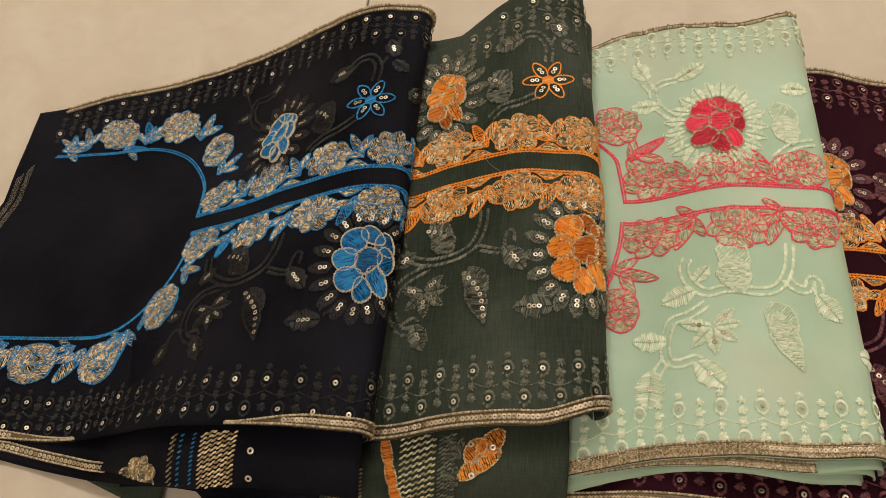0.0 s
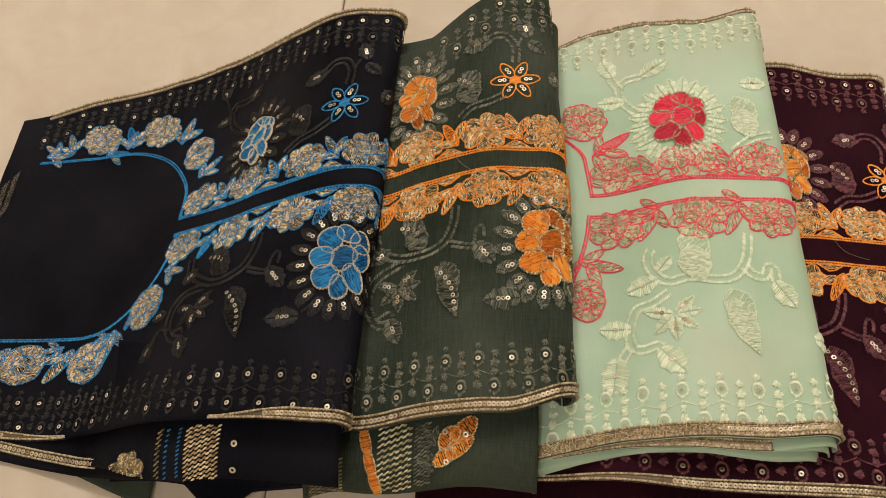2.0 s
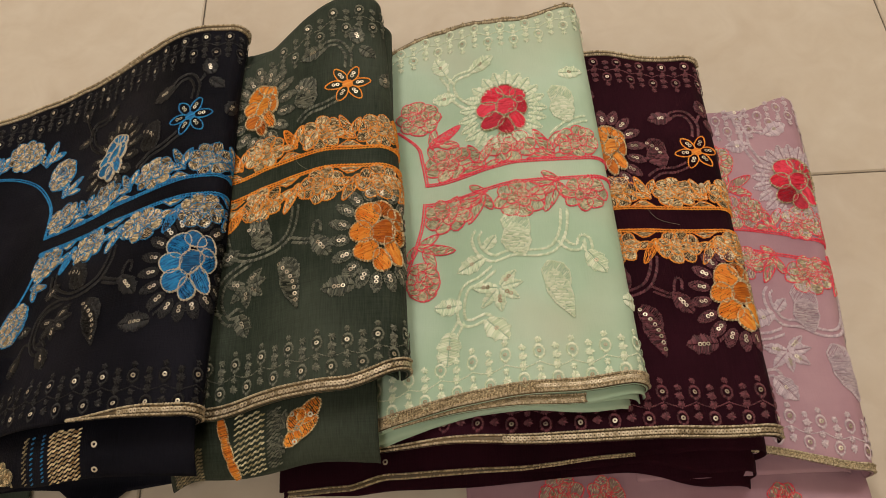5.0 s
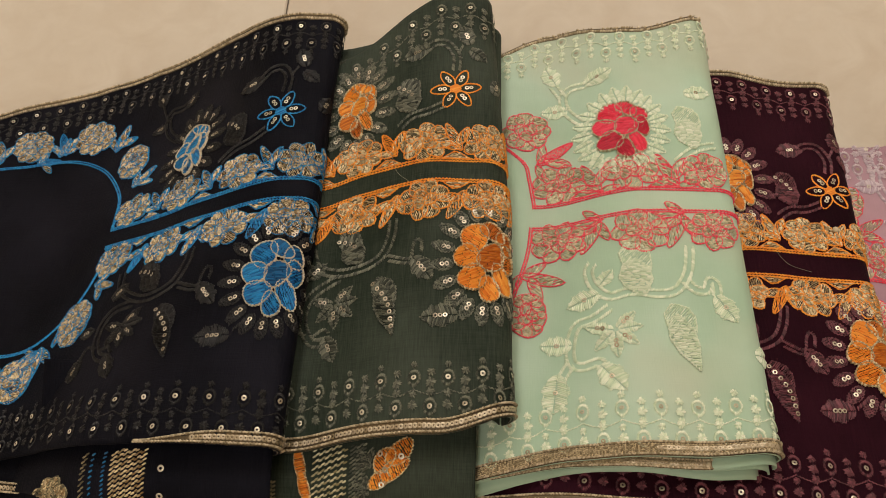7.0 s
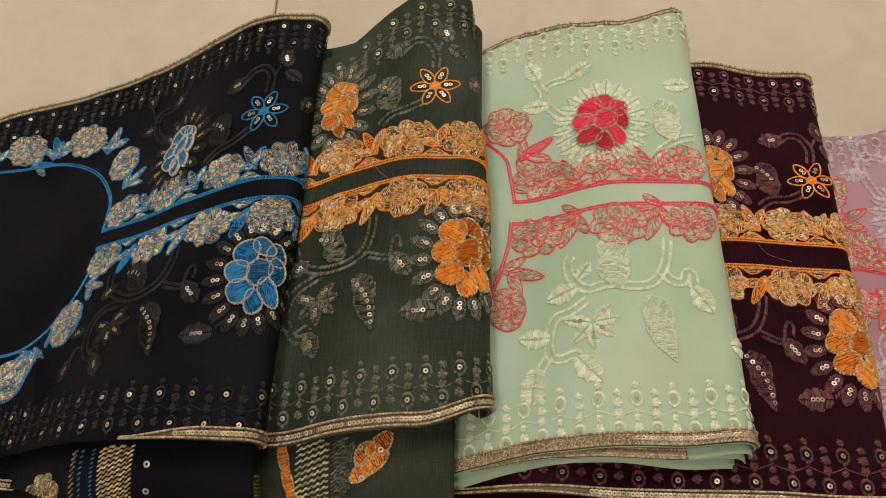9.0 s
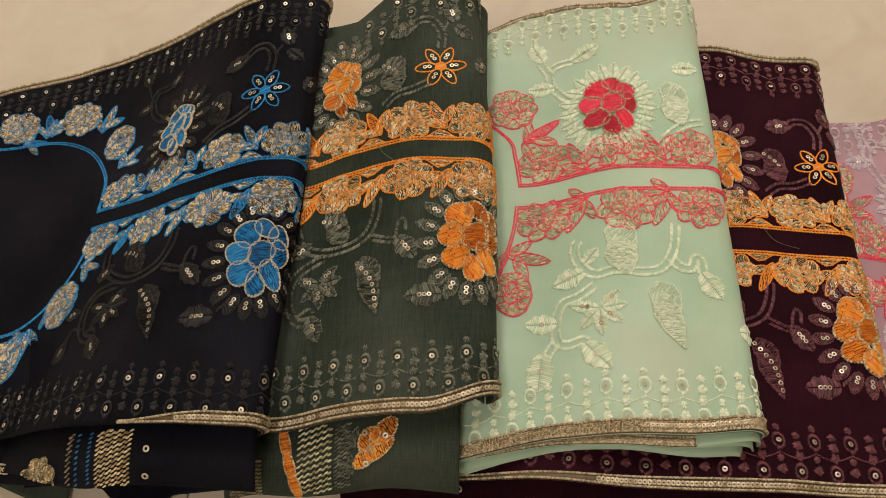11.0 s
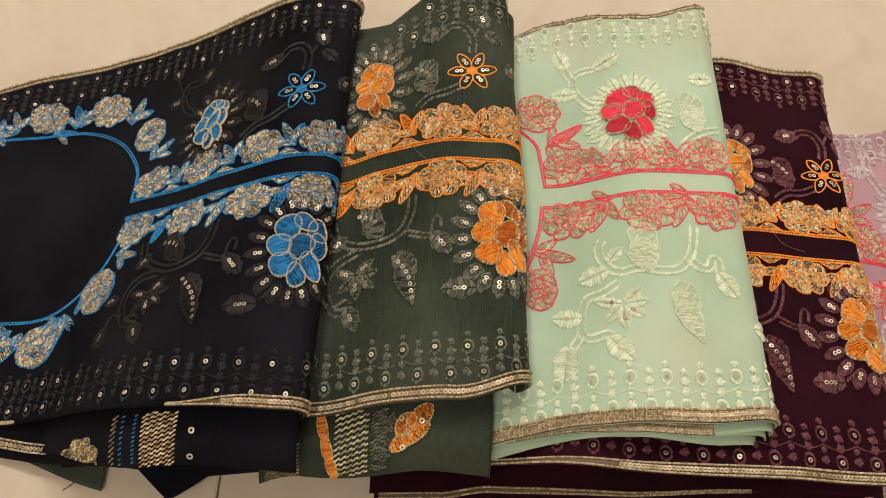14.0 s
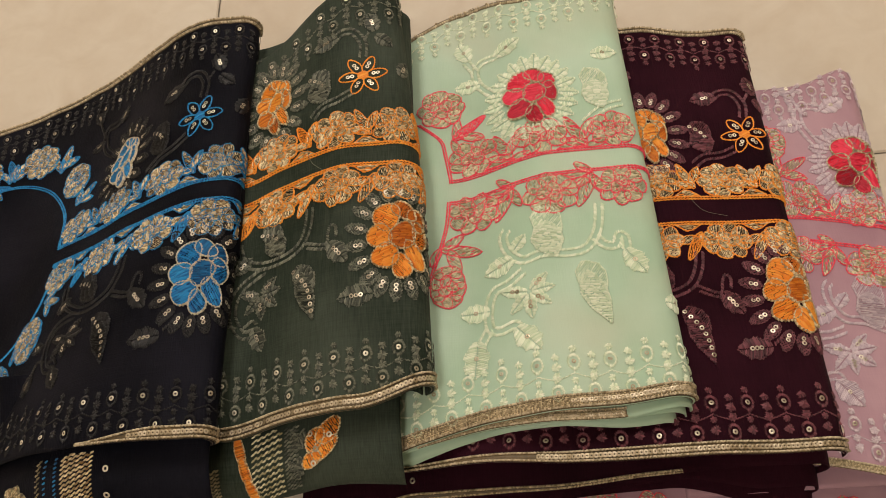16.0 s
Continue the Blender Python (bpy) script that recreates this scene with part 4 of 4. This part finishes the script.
sprig(low_g, green, -.003, .182, 2.2, .012, T_OLIVE, T_OLIVE)
sprig(low_g, green, -.004, .168, 2.4, .012, T_OLIVE, T_OLIVE)
mid_g = Sheet(lambda x, y: zg(x, y) * .93 - .003, -.10, .070, .205, .47, xe=.052, r=.012, seed=12)
sheet_part("fold_layer", mid_g, C_GREEN, green)
lin_g = Sheet(lambda x, y: .004 + 0 * x, -.245, -.185, .160, .25, seed=13, wave=.0008, front=lambda x: max(.158, .1755 - .3 * (x + .243)) + .001 * math.sin(70 * x), low=.0015)
sheet_part("lining_corner", lin_g, C_GREEN, green)

# ---- mint fabric ----
zm = lambda x, y: .077 + .018 * smooth((x - .085) / .06) + .035 * (.35 - y) - .045 * smooth((.066 - x) / .07)
mint = thing("embroidered_fabric", (.12, .34, 0.0), "folded mint green fabric with red flower and coral rose embroidery", "fabric", GROUP)
m_back = lambda x: .470 + .020 * float(smooth((x - .05) / .045)) - .007 * float(smooth((x - .11) / .03)) + .013 * float(smooth((x - .15) / .05))
m_front = lambda x: .176 + .0108 * float(smooth((x - .045) / .06)) + .003 * float(smooth((x - .165) / .04))
top_m = Sheet(zm, .02, .222, .174, .505, xe=.192, slant=-.022, r=.0135, yc=.19, rf=.06, seed=3, wave=.0009, skew=.014, back=m_back, front=m_front)
sheet_part("front_panel", top_m, C_MINT, mint)
cm = lambda x: .3375 + .0045 * float(smooth((x - .09) / .07))
design_b(top_m, mint, .1388, cm, T_CORAL, T_MINT, T_SAGE, T_CREAM, F_GOLD)
border(top_m, mint, .04, .215, lambda x: m_front(x) + .0256, lambda x: m_front(x) + .0088, .0191, T_MINT, F_GOLD, 1, .0120)
border(top_m, mint, .055, .215, lambda x: m_back(x) - .0220, lambda x: m_back(x) - .0080, .0186, T_MINT, F_GOLD, -1, .003)
trim(top_m, mint, .035, .218, lambda x: m_front(x) + .0004, .0075, True)
trim(top_m, mint, .055, .2, lambda x: m_back(x) - .0034, .003)
for k, (dy, dz, ye) in enumerate(((.0015, .004, .187), (.003, .009, .186), (.004, .014, .184))):
    s = Sheet(lambda x, y, dz=dz: zm(x, y) - dz, .045, .226 - .003 * k, .165, .46, xe=.190 - .003 * k, slant=-.022, r=.0125, yc=ye, rf=.03, seed=20 + k, wave=.0014, front=lambda x, dy=dy, k=k: m_front(x) - dy + .0015 * math.sin(35 * x + 2 * k) - .003 * float(smooth((x - .1) / .08)))
    sheet_part("fold_layer", s, C_MINT, mint)
    if k == 0:
        trim(s, mint, .06, .17, lambda x, s=s: s.front(x) + .0004, .005, True)

# ---- maroon fabric ----
zr = lambda x, y: .064 + .08 * (.33 - y) + .0065 * smooth((.265 - x) / .05) * smooth((x - .13) / .05) - .016 * smooth((.12 - x) / .07)
maroon = thing("embroidered_fabric", (.2, .31, 0.0), "folded dark maroon fabric with orange floral embroidery", "fabric", GROUP)
r_back = lambda x: .4735 - .004 * float(smooth((x - .21) / .04))
r_front = lambda x: .170 - .0068 * float(smooth((x - .08) / .1))
top_r = Sheet(zr, .03, .302, .15, .48, xe=.2785, r=.0135, yc=.175, rf=.06, seed=4, wave=.0010, skew=.045, back=r_back, front=r_front)
sheet_part("front_panel", top_r, C_MAROON, maroon)
cr = lambda x: .3147 - .001 * float(smooth((x - .25) / .04))
design_a(top_r, maroon, .2677, cr, T_ORANGE, T_ORANGE, T_RUST, T_TAN, T_GREY, T_WINE, T_TAN, .17, .0085, 1.0, .11)
border(top_r, maroon, .04, .30, lambda x: r_front(x) + .0275, lambda x: r_front(x) + .0113, .0195, T_WINE, F_SILVER, 1, .0071)
border(top_r, maroon, .20, .30, lambda x: r_back(x) - .0280, lambda x: r_back(x) - .0115, .0175, T_WINE, F_SILVER, -1)
trim(top_r, maroon, .032, .298, lambda x: r_front(x) + .0004, lambda x: .0022 + .0044 * float(smooth((x - .05) / .14)))
trim(top_r, maroon, .20, .298, lambda x: r_back(x) - .0046, .0042)
low_r = Sheet(lambda x, y: zr(x, y) * .70 - .022 * smooth((.055 - x) / .03), -.015, .300, .155, .42, xe=.271, r=.012, yc=.175, rf=.04, seed=7, wave=.0020, front=lambda x: .157 + .0015 * math.sin(30 * x) + .004 * float(smooth((x - .1) / .1)), low=.004)
sheet_part("back_panel", low_r, C_MAROON, maroon)
sequin(low_r, .0517, .1697, maroon)
trim(low_r, maroon, -.012, .20, lambda x: low_r.front(x) + .0004, lambda x: .0034 - .002 * float(smooth((x - .06) / .12)), False, T_BRONZE)
for k in range(2):
    s = Sheet(lambda x, y, k=k: zr(x, y) * (.5 - .2 * k) - .012 * smooth((.055 - x) / .03), -.018 + .012 * k, .298 - .004 * k, .14, .40, xe=.268, r=.012, yc=.172, rf=.036, seed=30 + k, wave=.0028, front=lambda x, k=k: .161 - .003 * k + .002 * math.sin(30 * x + 2 * k) - .009 * float(smooth((x - .2) / .05)), low=.003)
    sheet_part("fold_layer", s, C_MAROON, maroon)

bm = bmesh.new()
bmesh.ops.create_uvsphere(bm, u_segments=14, v_segments=10, radius=.0018)
BEAD = bpy.data.meshes.new("bead")
bm.to_mesh(BEAD)
bm.free()
BEAD.materials.append(T_CREAM)
BEAD.polygons.foreach_set("use_smooth", [True] * len(BEAD.polygons))
tagged(rigid("bead", BEAD, top_r, .272, .342, maroon, .0017), "small white pearl bead")

# ---- pink fabric ----
zp = lambda x, y: .032 - .10 * np.maximum(0, x - .335)
pink = thing("embroidered_fabric", (.3, .3, 0.0), "folded dusty pink fabric with red flower and lilac embroidery", "fabric", GROUP)
p_back = lambda x: .430 + .012 * math.exp(-((x - .355) / .018) ** 2) - .02 * float(smooth((x - .362) / .012))
p_front = lambda x: .166 - .014 * float(smooth((x - .28) / .08))
top_p = Sheet(zp, .22, .392, .15, .44, xe=.3535, r=.0135, yc=.172, rf=.08, seed=8, wave=.0018, skew=.075, back=p_back, front=p_front)
sheet_part("front_panel", top_p, C_PINK, pink)
cp = lambda x: .3165 - .012 * float(smooth((x - .30) / .07))
design_b(top_p, pink, .3435, cp, T_CORAL, T_LILAC, T_SAGE, T_LILAC, F_SILVER, .0080, .12)
border(top_p, pink, .26, .39, lambda x: p_front(x) + .027, lambda x: p_front(x) + .012, .0185, T_LILAC, F_SILVER, 1)
border(top_p, pink, .30, .39, lambda x: p_back(x) - .008, lambda x: p_back(x) - .018, .016, T_LILAC, F_GOLD, -1)
trim(top_p, pink, .24, .385, lambda x: p_front(x) + .0004, .0045, True)
mid_p = Sheet(lambda x, y: zp(x, y) * .6, .22, .386, .155, .42, xe=.346, r=.011, seed=15, wave=.0018, skew=.075)
sheet_part("fold_layer", mid_p, C_PINK, pink)
low_p = Sheet(lambda x, y: .009 + .008 * smooth((y - .17) / .05), .10, .352, .09, .22, seed=16, wave=.003, front=lambda x: .098 + .008 * math.sin(19 * x), low=.002)
sheet_part("back_panel", low_p, C_PINK, pink)
rose(low_p, pink, .160, .152, .014, .014, T_CORAL, T_SAGE, .3, 7, T_CORAL, .3)
rose(low_p, pink, .188, .150, .012, .012, T_CORAL, T_SAGE, .9, 7, T_CORAL, .3)
rose(low_p, pink, .298, .142, .010, .010, T_CORAL, T_SAGE, .9, 7, T_CORAL, .3)
dash_band(low_p, pink, .14, .21, .120, .134, T_CORAL, "dash_band", .004)


# ---- loose threads ----
def loose_thread(pts, r, mat, label):
    cu = bpy.data.curves.new("loose_thread", "CURVE")
    cu.dimensions, cu.bevel_depth, cu.bevel_resolution = "3D", r, 1
    sp = cu.splines.new("POLY")
    sp.points.add(len(pts) - 1)
    for q, p in zip(sp.points, pts):
        q.co = (*p, 1)
    cu.materials.append(mat)
    return tagged(new("loose_thread", cu), label, "thread")


loose_thread([(x, y, .0006) for x, y in curve_pts([(-.199, .171), (-.204, .163), (-.210, .158)], 6)], .0003, T_BLACK, "short black thread end lying on the floor tile")
for sh, ob, pts in ((top_g, 0, [(-.002, .366), (.002, .352), (.010, .343)]), (top_r, 0, [(.232, .322), (.238, .314), (.252, .310)])):
    loose_thread([tuple(sh.at(x, y, .0011)) for x, y in curve_pts(pts, 7)], .00016, T_OLIVE, "fine loose thread lying across the placket")
